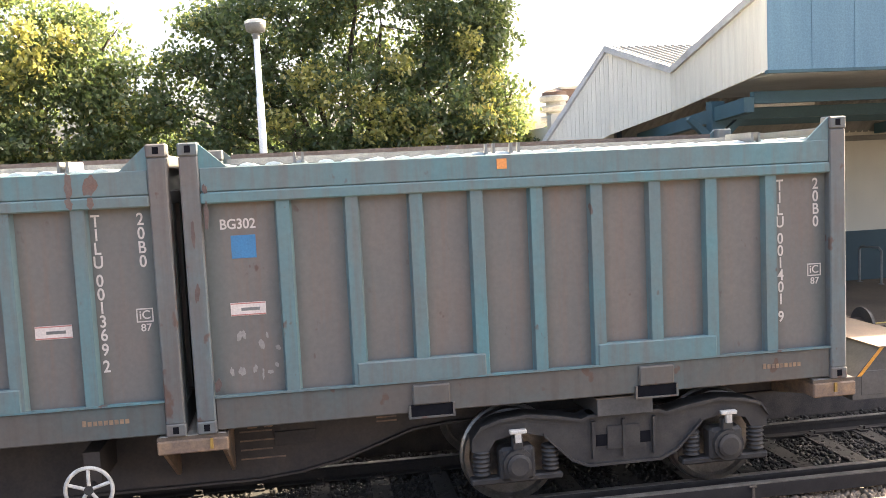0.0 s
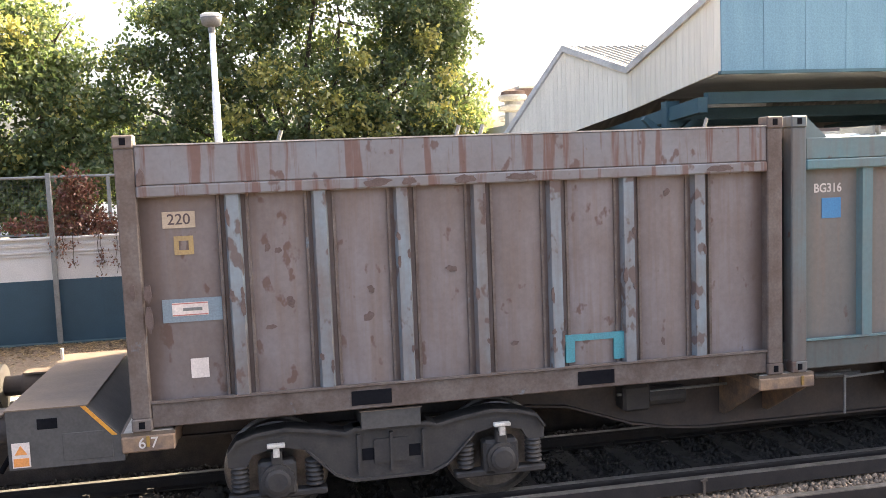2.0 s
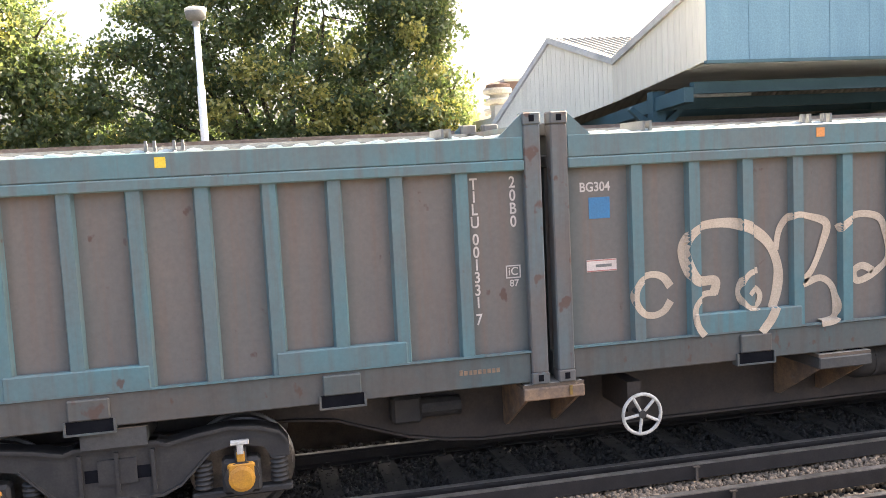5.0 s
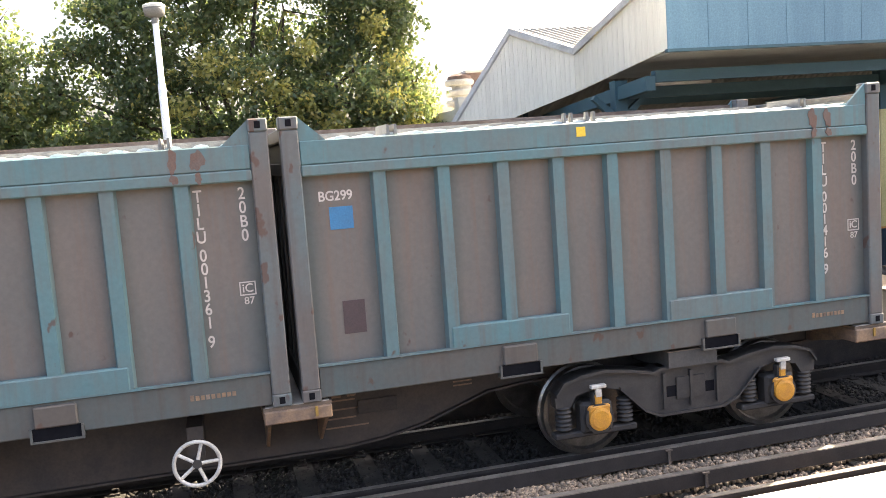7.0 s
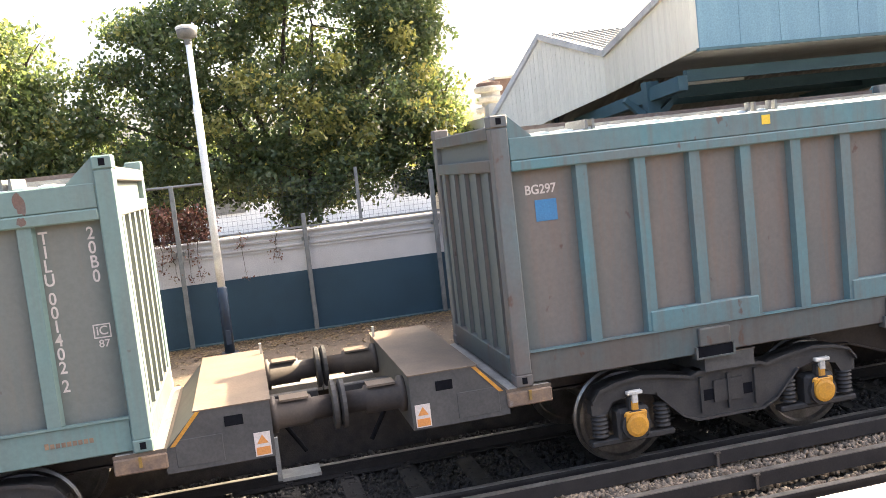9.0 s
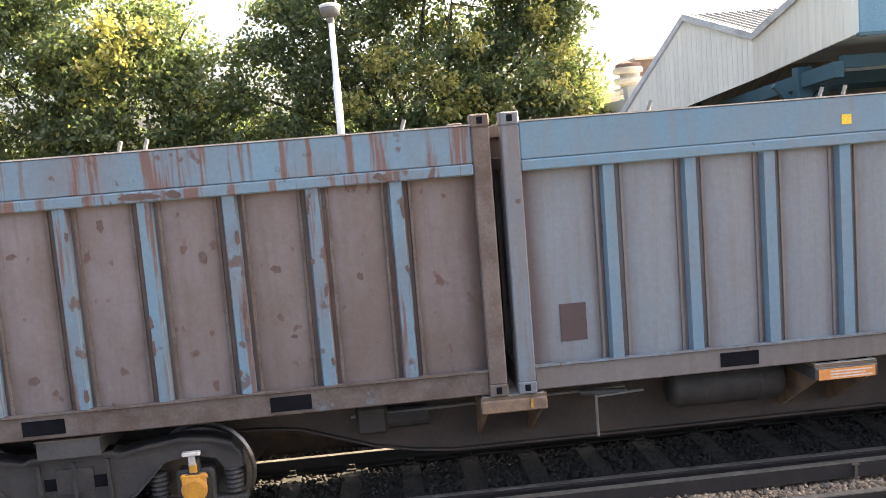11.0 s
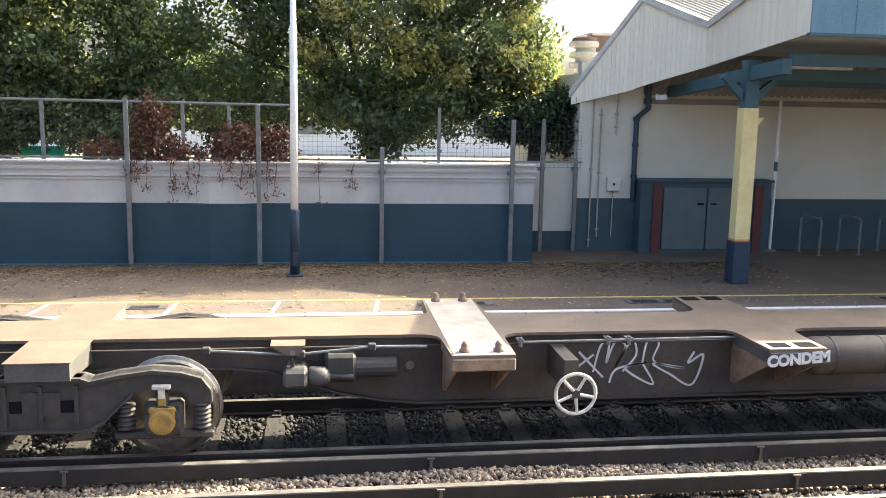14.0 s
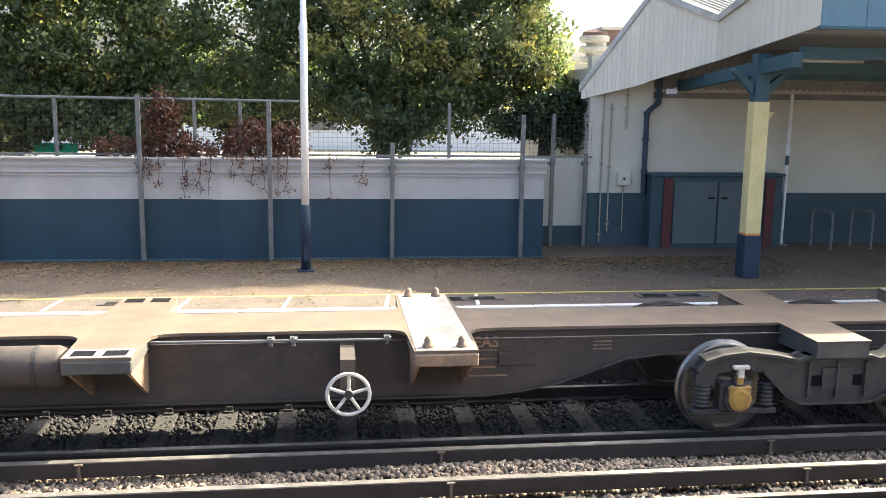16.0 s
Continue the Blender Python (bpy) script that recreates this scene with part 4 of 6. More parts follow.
# the large tree; its clumps leave the sky gaps that show in its outline
big = [(0.2, 17.0, 3.6, 1.5, 1.2, 1.2, 1), (1.9, 16.9, 3.4, 1.3, 1.1, 1.0, 1), (2.6, 17.0, 2.75, 0.8, 0.9, 0.9, 1), (2.4, 17.2, 4.3, 0.75, 0.8, 0.8, 1), (0.9, 17.3, 5.2, 1.5, 1.1, 1.0, 1),
       (-0.9, 17.3, 5.5, 1.1, 1.0, 0.9, 1), (-1.3, 17.0, 4.7, 0.9, 0.9, 0.8, 1), (-1.3, 17.1, 2.8, 1.4, 1.0, 0.70, 1), (0.8, 16.6, 2.35, 1.5, 0.9, 0.6, 1), (-2.7, 17.2, 4.45, 0.55, 0.7, 0.38, 1),
       (2.2, 17.3, 5.3, 0.8, 0.8, 0.7, 1), (0.6, 17.4, 6.5, 1.6, 1.0, 0.9, 1), (-2.3, 17.3, 5.3, 0.45, 0.6, 0.4, 0.8), (-3.1, 17.1, 3.85, 0.42, 0.6, 0.35, 1), (-1.75, 17.0, 3.75, 0.4, 0.6, 0.45, 1), (-2.4, 17.0, 3.2, 0.7, 0.6, 0.32, 1), (2.95, 16.9, 3.3, 0.35, 0.6, 0.5, 0.8), (0.35, 16.4, 1.95, 0.45, 0.4, 0.4, 1),
       (3.2, 16.9, 3.65, 0.38, 0.5, 0.5, 1), (3.0, 17.1, 4.75, 0.42, 0.5, 0.5, 1), (3.25, 16.9, 2.75, 0.4, 0.5, 0.5, 0.8), (2.95, 17.2, 5.5, 0.4, 0.5, 0.5, 1),
       # unseen high clumps, added to throw leaf shade on the far platform
       (1.0, 17.4, 7.4, 1.6, 1.1, 0.8, 1.4), (3.0, 17.5, 7.45, 1.4, 1.2, 0.8, 2.2), (4.9, 17.6, 7.5, 1.4, 1.2, 0.8, 2.4), (6.5, 17.6, 7.4, 1.2, 1.1, 0.7, 2.4), (7.9, 17.6, 7.3, 0.9, 1.0, 0.6, 2.2)]
tree("broad green tree with leaf tips coloured gold as if backlit, behind the wall", (0.23, 17.3, -0.06), aside(big), 132000, 0.052, 21, (("leaf", 0.93), ("leaf_gold", 0.07)), GOLD_BIG)
left = [(-5.3, 17.0, 3.6, 1.5, 1.2, 1.3, 1), (-3.9, 17.1, 3.2, 0.95, 1.0, 1.0, 1), (-5.6, 17.2, 5.1, 1.2, 1.0, 1.1, 1), (-4.15, 17.2, 4.9, 0.55, 0.7, 0.75, 0.9), (-7.2, 17.2, 4.2, 1.4, 1.2, 1.7, 1),
        (-3.6, 16.8, 2.5, 1.1, 0.8, 0.55, 1), (-6.0, 16.7, 2.5, 1.5, 0.9, 0.6, 1), (-7.0, 17.4, 6.2, 1.3, 1.0, 0.9, 1), (-8.9, 17.2, 4.4, 1.2, 1.2, 1.9, 1), (-5.05, 16.3, 1.95, 0.30, 0.4, 0.4, 1), (-4.2, 16.3, 1.9, 0.45, 0.4, 0.4, 1), (-6.3, 16.4, 1.9, 0.5, 0.4, 0.45, 1)]
tree("tall green tree with sunlit crown behind the wall", (-5.0, 17.5, -0.06), aside(left), 84000, 0.052, 31, (("leaf", 0.94), ("leaf_gold", 0.06)), GOLD_LEFT)
bush = [(3.35, 16.1, 2.3, 0.62, 0.5, 0.45, 1), (3.7, 16.0, 2.55, 0.35, 0.4, 0.3, 1), (2.7, 16.2, 2.2, 0.5, 0.5, 0.35, 1), (3.5, 16.1, 1.9, 0.4, 0.4, 0.3, 0.8)]
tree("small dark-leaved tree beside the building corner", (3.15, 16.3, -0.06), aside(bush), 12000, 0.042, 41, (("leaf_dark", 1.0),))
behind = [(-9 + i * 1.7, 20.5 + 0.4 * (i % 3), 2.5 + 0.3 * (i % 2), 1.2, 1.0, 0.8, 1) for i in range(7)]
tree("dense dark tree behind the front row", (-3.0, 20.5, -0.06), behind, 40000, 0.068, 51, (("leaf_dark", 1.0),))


def creeper(label, blobs, strands, count, seed):
    c = empty("creeper", label, "creeper", "creepers on the fence")
    rnd = random.Random(seed)
    ob = leaf_cloud("foliage", blobs, count, 0.032, M["ivy"], seed, c, 0.5, 0.8)
    ob["kind"] = "stuff"
    for x, top, low in strands:
        y = 14.03 if -2.7 < x < -1.7 else 14.12
        path = [(x + rnd.uniform(-0.03, 0.03), y, top + (low - top) * k / 5) for k in range(6)]
        bm = B()
        limb(bm, path, 0.006, 0.003, 5)
        s = part("strand", bm, M["bark"], c)
        lf = leaf_cloud("strand_leaf", [(p[0], p[1] - 0.02, p[2], 0.035, 0.02, 0.06, 1) for p in path], 60, 0.022, M["ivy"], seed + int(1000 * abs(x)), s, 0.3, 0.8)
        lf["kind"] = "stuff"
    return c


creeper("red-leaved creeper climbing the fence", [(-3.3, 14.55, 2.15, 0.26, 0.12, 0.42, 1), (-3.2, 14.5, 1.7, 0.42, 0.16, 0.22, 1), (-3.9, 14.6, 1.75, 0.45, 0.1, 0.14, 0.6)],
        [(-3.45, 1.6, 1.2), (-3.3, 1.6, 1.1), (-3.55, 1.6, 1.35), (-2.95, 1.6, 0.98), (-2.7, 1.6, 1.0), (-2.9, 1.6, 1.2)], 3900, 61)
creeper("brown-red creeper trailing over the wall top", [(-1.9, 14.5, 1.85, 0.45, 0.16, 0.30, 1), (-1.4, 14.5, 1.8, 0.3, 0.14, 0.28, 1), (-2.5, 14.5, 1.68, 0.5, 0.12, 0.10, 0.8)],
        [(-1.75, 1.6, 1.1), (-1.5, 1.6, 0.98), (-1.9, 1.6, 1.15), (-2.2, 1.6, 1.2), (-2.55, 1.6, 1.0), (-1.38, 1.6, 1.0), (-0.72, 1.58, 1.0), (-0.2, 1.58, 1.2), (-2.05, 1.6, 1.3)], 3600, 71)


# ---- the goods train ----
CL, GAP, JOINT = 6.10, 0.10, 3.24            # container length, gap between containers, gap across a wagon joint
PITCH = 3 * CL + 2 * GAP + JOINT             # wagon to wagon
RUN = [(0.0, -1.50), (0.5, 1.53), (1.0, 4.585), (1.5, 7.66), (2.0, 10.77), (2.5, 13.94), (3.0, 17.13), (3.5, 20.365), (4.0, 23.60), (6.5, 40.21), (7.0, 43.56), (7.5, 46.97), (8.0, 50.42),
       (10.5, 68.36), (11.0, 71.93), (11.5, 75.55), (12.0, 79.23), (12.5, 82.90), (13.0, 86.59), (13.5, 90.30), (14.0, 94.05), (14.5, 97.81), (15.0, 101.57), (15.5, 105.34), (16.0, 109.15)]
WAGON_X = [5.98 - 9.19 - PITCH * k for k in range(6)]


def run_at(t):
    """How far the train has come at t seconds (monotone cubic through RUN)."""
    ts, xs = [r[0] for r in RUN], [r[1] for r in RUN]
    i = max(0, min(len(ts) - 2, int(np.searchsorted(ts, t, side="right")) - 1))

    def slope(k):
        a, b = max(k - 1, 0), min(k + 1, len(ts) - 1)
        return (xs[b] - xs[a]) / (ts[b] - ts[a])
    h = ts[i + 1] - ts[i]
    u = (t - ts[i]) / h
    return ((2 * u ** 3 - 3 * u * u + 1) * xs[i] + (u ** 3 - 2 * u * u + u) * h * slope(i) + (3 * u * u - 2 * u ** 3) * xs[i + 1] + (u ** 3 - u * u) * h * slope(i + 1))


WR = 0.46


def wheel_mesh():
    bm = B()
    for s in (-1, 1):
        lathe(bm, [(0.10, s * 0.66), (0.40, s * 0.69), (0.42, s * 0.68), (0.485, s * 0.685), (0.485, s * 0.715), (WR, s * 0.73), (WR - 0.004, s * 0.81), (0.41, s * 0.815), (0.39, s * 0.775), (0.12, s * 0.76), (0.10, s * 0.80)], (0, 0, 0), "y", 40)
    tube(bm, (0, -1.0, 0), (0, 1.0, 0), 0.075, seg=14)
    return finish(bm, "wheelset", M["wheel"], False)


WHEELSET = wheel_mesh()


def spring_mesh():
    prof = []
    for k in range(6):
        z = 0.03 + k * 0.042
        prof += [(0.060, z), (0.082, z + 0.010), (0.082, z + 0.022), (0.060, z + 0.032)]
    return finish(lathe(B(), prof, (0, 0, 0), "z", 14), "spring", M["bogie"], True)


SPRING = spring_mesh()
FRAME_OUT = [(-1.46, 0.60), (-1.46, 0.74), (-1.38, 0.85), (-1.20, 0.905), (-0.95, 0.93), (-0.65, 0.89), (-0.42, 0.84), (-0.34, 0.87), (0.34, 0.87), (0.42, 0.84), (0.65, 0.89), (0.95, 0.93), (1.20, 0.905),
             (1.38, 0.85), (1.46, 0.74), (1.46, 0.60), (1.30, 0.60), (1.24, 0.70), (1.0, 0.75), (0.78, 0.70), (0.66, 0.58), (0.52, 0.44), (0.36, 0.37), (-0.36, 0.37), (-0.52, 0.44), (-0.66, 0.58), (-0.78, 0.70), (-1.0, 0.75), (-1.24, 0.70), (-1.30, 0.60)]


def frame_mesh():
    bm = prism(B(), FRAME_OUT, "y", -0.06, 0.06)
    top = FRAME_OUT[1:15]
    prism(bm, top + [(x, z - 0.03) for x, z in top[::-1]], "y", -0.11, 0.11)
    low = FRAME_OUT[19:27]
    prism(bm, low + [(x, z + 0.025) for x, z in low[::-1]], "y", -0.10, 0.10)
    for x in (-0.30, 0.0, 0.30):
        box(bm, x - 0.015, x + 0.015, -0.095, 0.0, 0.44, 0.80)
    return finish(bm, "side_frame", M["bogie"])


SIDE_FRAME = frame_mesh()
bm = B()
box(bm, -0.17, 0.17, -0.08, 0.10, 0.30, 0.62, 0.03)
box(bm, -0.44, 0.44, -0.05, 0.08, 0.27, 0.335, 0.015)
lathe(bm, [(0.15, -0.13), (0.15, -0.07)], (0, 0, 0.46), "y", 18)
box(bm, -0.05, 0.05, -0.11, -0.02, 0.60, 0.72, 0.01)
AXLE_BOX = finish(bm, "axle_box", M["bogie"])
bm = B()
lathe(bm, [(0.085, -0.165), (0.115, -0.155), (0.115, -0.12)], (0, 0, 0.46), "y", 20)
box(bm, -0.12, 0.12, -0.14, -0.10, 0.40, 0.60, 0.02)
box(bm, -0.035, 0.035, -0.13, -0.09, 0.60, 0.70, 0.01)
CAP = finish(bm, "end_cap", M["yellow"])
bm = B()
lathe(bm, [(0.085, -0.165), (0.115, -0.155), (0.115, -0.12)], (0, 0, 0.46), "y", 20)
CAP_DARK = finish(bm, "end_cap", M["bogie"])
# dust and shade both go into the duller yellow of the empty wagons' caps
CAP_DULL = CAP.copy()
CAP_DULL.materials[0] = M["yellow_dull"]
bm = B()
box(bm, -0.08, 0.08, -0.15, -0.09, 0.765, 0.80, 0.006)
box(bm, -0.028, 0.028, -0.14, -0.10, 0.68, 0.765)
STOP = finish(bm, "damper_stop", M["handwheel"])
WHEELS = []


def end_outline(s):
    """Side outline of a wagon's end housing, s = 1 for the end towards +x."""
    pts = [(9.33, 0.80), (10.25, 0.80), (10.25, 1.30), (9.62, 1.30), (9.38, 1.05), (9.33, 1.0)]
    return [(s * x, z) for x, z in pts]


def wagon(k, fx, dull, end_text=""):
    """A sixty-foot spine wagon; its origin lies at rail level under its middle."""
    label = ("empty" if k > 3 else "loaded") + " brown steel spine wagon on two four-wheel bogies"
    w = empty("flat_wagon", label, "wagon", "wagons of the train")
    # top plate with outriggers that flare from the spine to full width
    half, full = 0.40, 1.20
    stations = [(-9.13, 0.22), (-3.1, 0.30), (0.0, 0.30), (3.1, 0.30), (9.13, 0.22)]
    near_side = [(-10.2, -half)]
    for x, hw in stations:
        flare = 0.26
        for j in range(5):
            u = j / 4
            near_side.append((x - hw - flare * (1 - u) ** 2 - 0.02, -half - (full - half) * 0.25 * u * u))
        near_side += [(x - hw, -full), (x + hw, -full)]
        for j in range(5):
            u = 1 - j / 4
            near_side.append((x + hw + flare * (1 - u) ** 2 + 0.02, -half - (full - half) * 0.25 * u * u))
    near_side.append((10.2, -half))
    outline = near_side + [(x, -y) for x, y in near_side[::-1]]
    part("deck_plate", prism(B(), outline, "z", 1.00, 1.03), M["deck"], w, "dusty brown top plate")
    side = [(-10.2, 1.0), (10.2, 1.0), (10.2, 0.72), (5.5, 0.70), (5.1, 0.66), (4.4, 0.42), (4.0, 0.34), (3.6, 0.30), (-3.6, 0.30), (-4.0, 0.34), (-4.4, 0.42), (-5.1, 0.66), (-5.5, 0.70), (-10.2, 0.72)]
    sp = part("spine", prism(B(), side, "y", -0.34, 0.34), M["spine"], w, "deep dark brown centre spine")
    fl = [(x, z) for x, z in side[2:]]
    part("flange", prism(B(), fl + [(x, z + 0.02) for x, z in fl[::-1]], "y", -0.40, 0.40), M["spine"], sp)
    for x, hw in stations:
        end = abs(x) > 9
        br = part("bracket", box(B(), x - hw, x + hw, -1.215, -0.42, 0.88 if not end else 0.86, 0.999, 0.012), M["bracket"] if abs(x) > 1 else M["hump"], w, "worn container bracket")
        low = 0.45 if abs(x) < 4 else 0.74
        for gx in (x - hw + 0.045, x + hw - 0.045):
            part("gusset", prism(B(), [(-1.20, 0.90), (-0.36, 0.90), (-0.36, low), (-0.45, low)], "x", gx - 0.015, gx + 0.015), M["bracket"], br)
        part("bracket", box(B(), x - hw, x + hw, 0.42, 1.215, 0.88, 0.999, 0.012), M["bracket"], w)
        if abs(x) > 1:
            part("bright_patch", box(B(), x - hw + 0.02, x + hw - 0.02, -1.19, 1.19, 1.0301, 1.0345), M["polished"], w, "rubbed bright bearing plate")
            for sx in ((-0.16, 0.16) if not end else (0.0,)):
                for y in (-1.08, 1.08):
                    bm = lathe(B(), [(0.055, 0), (0.055, 0.03), (0.038, 0.045), (0.038, 0.075), (0.02, 0.105)], (x + sx, y, 1.03), "z", 12)
                    if k > 3:
                        part("spigot", bm, M["bracket"] if y > 0 or not end else M["yellow"], w, smooth=True)
                    else:
                        bm.free()
                        part("lock", box(B(), x + sx - 0.013, x + sx + 0.013, -1.232, -1.216, 0.91, 1.0), M["yellow_dull"], w) if y < 0 and sx >= 0 else None
        else:
            part("bright_patch", box(B(), x - hw + 0.01, x + hw - 0.01, -1.195, -0.92, 1.0301, 1.0345), M["polished"], w, "rubbed bright bearing plate")
            for sx in (-0.14, 0.14):
                part("pocket", box(B(), x + sx - 0.10, x + sx + 0.10, -1.15, -0.98, 1.0345, 1.0375), M["hole_dark"], w)
                part("pocket", box(B(), x + sx - 0.10, x + sx + 0.10, 0.98, 1.17, 1.0301, 1.034), M["hole_dark"], w)
        if end and end_text:
            lettering(end_text, 0.12, M["letter"], w, pose(x, -1.2175, 0.925) @ FRONT, "stencil")
    # slots beside the spine plate
    for x in (-7.9, -4.7, 4.7, 7.9):
        part("side_plate", box(B(), x - 0.9, x + 0.9, 0.38, 0.52, 0.985, 0.999), M["deck"], w)
    # end housings, buffers, labels, steps
    for s in (-1, 1):
        h = part("end_housing", prism(B(), end_outline(s), "y", -1.19, 1.19), M["hump"], w, "grey boxed wagon end with hand hole")
        part("top_plate", box(B(), min(s * 9.60, s * 10.26), max(s * 9.60, s * 10.26), -1.20, 1.20, 1.301, 1.312), M["deck"], h, "dusty end platform")
        part("hand_hole", box(B(), s * 9.93 - 0.08, s * 9.93 + 0.08, -1.1935, -1.17, 1.13, 1.22), M["hole_dark"], h)
        part("panel", box(B(), s * 9.62 - 0.20, s * 9.62 + 0.20, -1.194, -1.18, 0.84, 1.08, 0.004), M["hump"], h)
        edge = part("yellow_edge", prism(B(), [(s * 9.62, 1.30), (s * 9.66, 1.30), (s * 9.42, 1.03), (s * 9.38, 1.03)], "y", -1.196, -1.17), M["yellow"], h)
        lb = part("warning_label", box(B(), s * 10.15 - 0.07, s * 10.15 + 0.07, -1.196, -1.189, 0.82, 1.03), M["label_white"], h, "orange and white warning label")
        part("label_band", box(B(), s * 10.15 - 0.06, s * 10.15 + 0.06, -1.199, -1.195, 0.83, 0.90), M["label_orange"], lb)
        part("label_triangle", prism(B(), [(s * 10.15 - 0.05, 0.93), (s * 10.15 + 0.05, 0.93), (s * 10.15, 1.01)], "y", -1.199, -1.195), M["label_orange"], lb)
        for y in (-0.87, 0.87):
            b = part("buffer", lathe(B(), [(0.17, 10.25), (0.17, 10.30), (0.135, 10.31), (0.135, 10.62), (0.105, 10.63), (0.105, 10.80)] if s > 0 else [(0.17, -10.25), (0.17, -10.30), (0.135, -10.31), (0.135, -10.62), (0.105, -10.63), (0.105, -10.80)], (0, y, 1.08), "x", 20), M["spine"], w, "round brown buffer", True)
            part("buffer_head", lathe(B(), [(0.105, s * 10.80), (0.23, s * 10.81), (0.23, s * 10.845), (0.19, s * 10.865)], (0, y, 1.08), "x", 22), M["bogie"], b)
            part("buffer_step", box(B(), min(s * 10.34, s * 10.60), max(s * 10.34, s * 10.60), y - 0.10, y + 0.10, 1.205, 1.225), M["deck"], b)
        part("draw_hook", box(B(), min(s * 10.25, s * 10.75), max(s * 10.25, s * 10.75), -0.05, 0.05, 0.93, 1.05, 0.01), M["bogie"], w)
        part("brake_hose", tube(B(), (s * 10.30, -0.35, 0.95), (s * 10.55, -0.40, 0.55), 0.025, seg=8), M["hole_dark"], w)
        part("lamp_iron", box(B(), s * 10.24 - 0.012, s * 10.24 + 0.012, 0.9, 0.94, 1.31, 1.43), M["handwheel"], w)
    st = part("step", box(B(), 10.28, 10.62, -1.20, -0.95, 0.555, 0.585), M["steel_grey"], w, "grey foot step")
    part("step_hanger", box(B(), 10.24, 10.28, -1.18, -1.14, 0.56, 0.95), M["steel_grey"], st)
    # handbrake wheel, pipes, reservoir, tread plate
    hwx = 2.2 * fx
    bm = B()
    seg = 32
    rim = []
    for i in range(seg):
        a = 2 * math.pi * i / seg
        ring = []
        for j in range(8):
            b_ = 2 * math.pi * j / 8
            rr = 0.195 + 0.018 * math.cos(b_)
            ring.append(bm.verts.new((hwx + rr * math.cos(a), -1.15 + 0.018 * math.sin(b_), 0.62 + rr * math.sin(a))))
        rim.append(ring)
    for i in range(seg):
        for j in range(8):
            bm.faces.new((rim[i][j], rim[(i + 1) % seg][j], rim[(i + 1) % seg][(j + 1) % 8], rim[i][(j + 1) % 8]))
    wheel = part("handwheel", bm, M["handwheel"], w, "white five-spoke handbrake wheel", True)
    for i in range(5):
        a = 2 * math.pi * i / 5 + 0.3 + 0.5 * k
        part("spoke", tube(B(), (hwx, -1.15, 0.62), (hwx + 0.19 * math.cos(a), -1.15, 0.62 + 0.19 * math.sin(a)), 0.016, seg=8), M["handwheel"], wheel)
    part("hub", tube(B(), (hwx, -1.17, 0.62), (hwx, -1.10, 0.62), 0.04, seg=12), M["bogie"], wheel)
    part("handbrake_shaft", tube(B(), (hwx, -1.10, 0.62), (hwx, -0.34, 0.62), 0.025, seg=8), M["bogie"], w)
    part("handbrake_bracket", box(B(), hwx - 0.07, hwx + 0.07, -0.98, -0.34, 0.60, 0.90), M["spine"], w)
    tank = part("air_reservoir", lathe(B(), [(r, fx * x) for r, x in ((0.10, -1.52), (0.17, -1.50), (0.20, -1.45), (0.20, -0.47), (0.17, -0.40), (0.10, -0.38))], (0, -0.66, 0.80), "x", 24), M["bogie"] if k < 4 else M["spine"], w, "brown air reservoir cylinder", True)
    for x in (-1.2 * fx, -0.65 * fx):
        part("strap", lathe(B(), [(0.205, x - 0.02), (0.205, x + 0.02)], (0, -0.66, 0.80), "x", 24), M["bogie"], tank)
    part("brake_pipe", tube(B(), (-9.3, -0.46, 0.93), (9.3, -0.46, 0.93), 0.012, seg=6), M["spine"], w)
    if k > 3:
        bm = tube(B(), (0.29 * fx, -0.50, 0.97), (2.62 * fx, -0.50, 0.955), 0.014, seg=8)
        for x in (1.46, 1.68, 2.60):
            tube(bm, (x * fx, -0.50, 0.91), (x * fx, -0.50, 1.0), 0.022, seg=8)
            box(bm, x * fx - 0.035, x * fx + 0.035, -0.53, -0.34, 0.955, 0.985)
        part("air_pipe", bm, M["steel_grey"], w, "bright air pipe with unions")
    if k == 4:
        g = part("lever_bracket", prism(B(), [(-5.07, 1.0), (-4.74, 1.0), (-4.80, 0.90), (-4.92, 0.90)], "y", -0.64, -0.36), M["deck"], w, "tapered hanging bracket")
        part("bracket_pin", tube(B(), (-4.86, -0.66, 0.93), (-4.86, -0.34, 0.93), 0.025, seg=10), M["steel_grey"], g)
        for a, b, c in (((-5.67, -0.60, 0.955), (-4.95, -0.60, 0.905), "brake_rod"), ((-4.78, -0.60, 0.905), (-4.10, -0.60, 0.965), "brake_rod"), ((-4.10, -0.60, 0.965), (-3.56, -0.60, 0.955), "brake_rod")):
            rod = part(c, tube(B(), a, b, 0.014, seg=8), M["steel_grey"], w, "thin bright brake rod")
            part("rod_end", box(B(), a[0] - 0.04, a[0] + 0.04, -0.635, -0.565, a[2] - 0.035, a[2] + 0.035, 0.01), M["bogie"], rod)
        v = part("brake_valve", box(B(), -4.95, -4.72, -0.74, -0.36, 0.60, 0.78, 0.03), M["hump"], w, "grey cast brake distributor valve")
        part("valve_cap", lathe(B(), [(0.06, -4.72), (0.095, -4.70), (0.095, -4.56), (0.05, -4.50)], (0, -0.60, 0.68), "x", 16), M["hump"], v, smooth=True)
        part("valve_pipe", tube(B(), (-4.52, -0.60, 0.68), (-4.28, -0.60, 0.66), 0.03, seg=10), M["bogie"], v)
        part("valve_stem", tube(B(), (-4.86, -0.60, 0.78), (-4.86, -0.60, 0.90), 0.022, seg=8), M["bogie"], v)
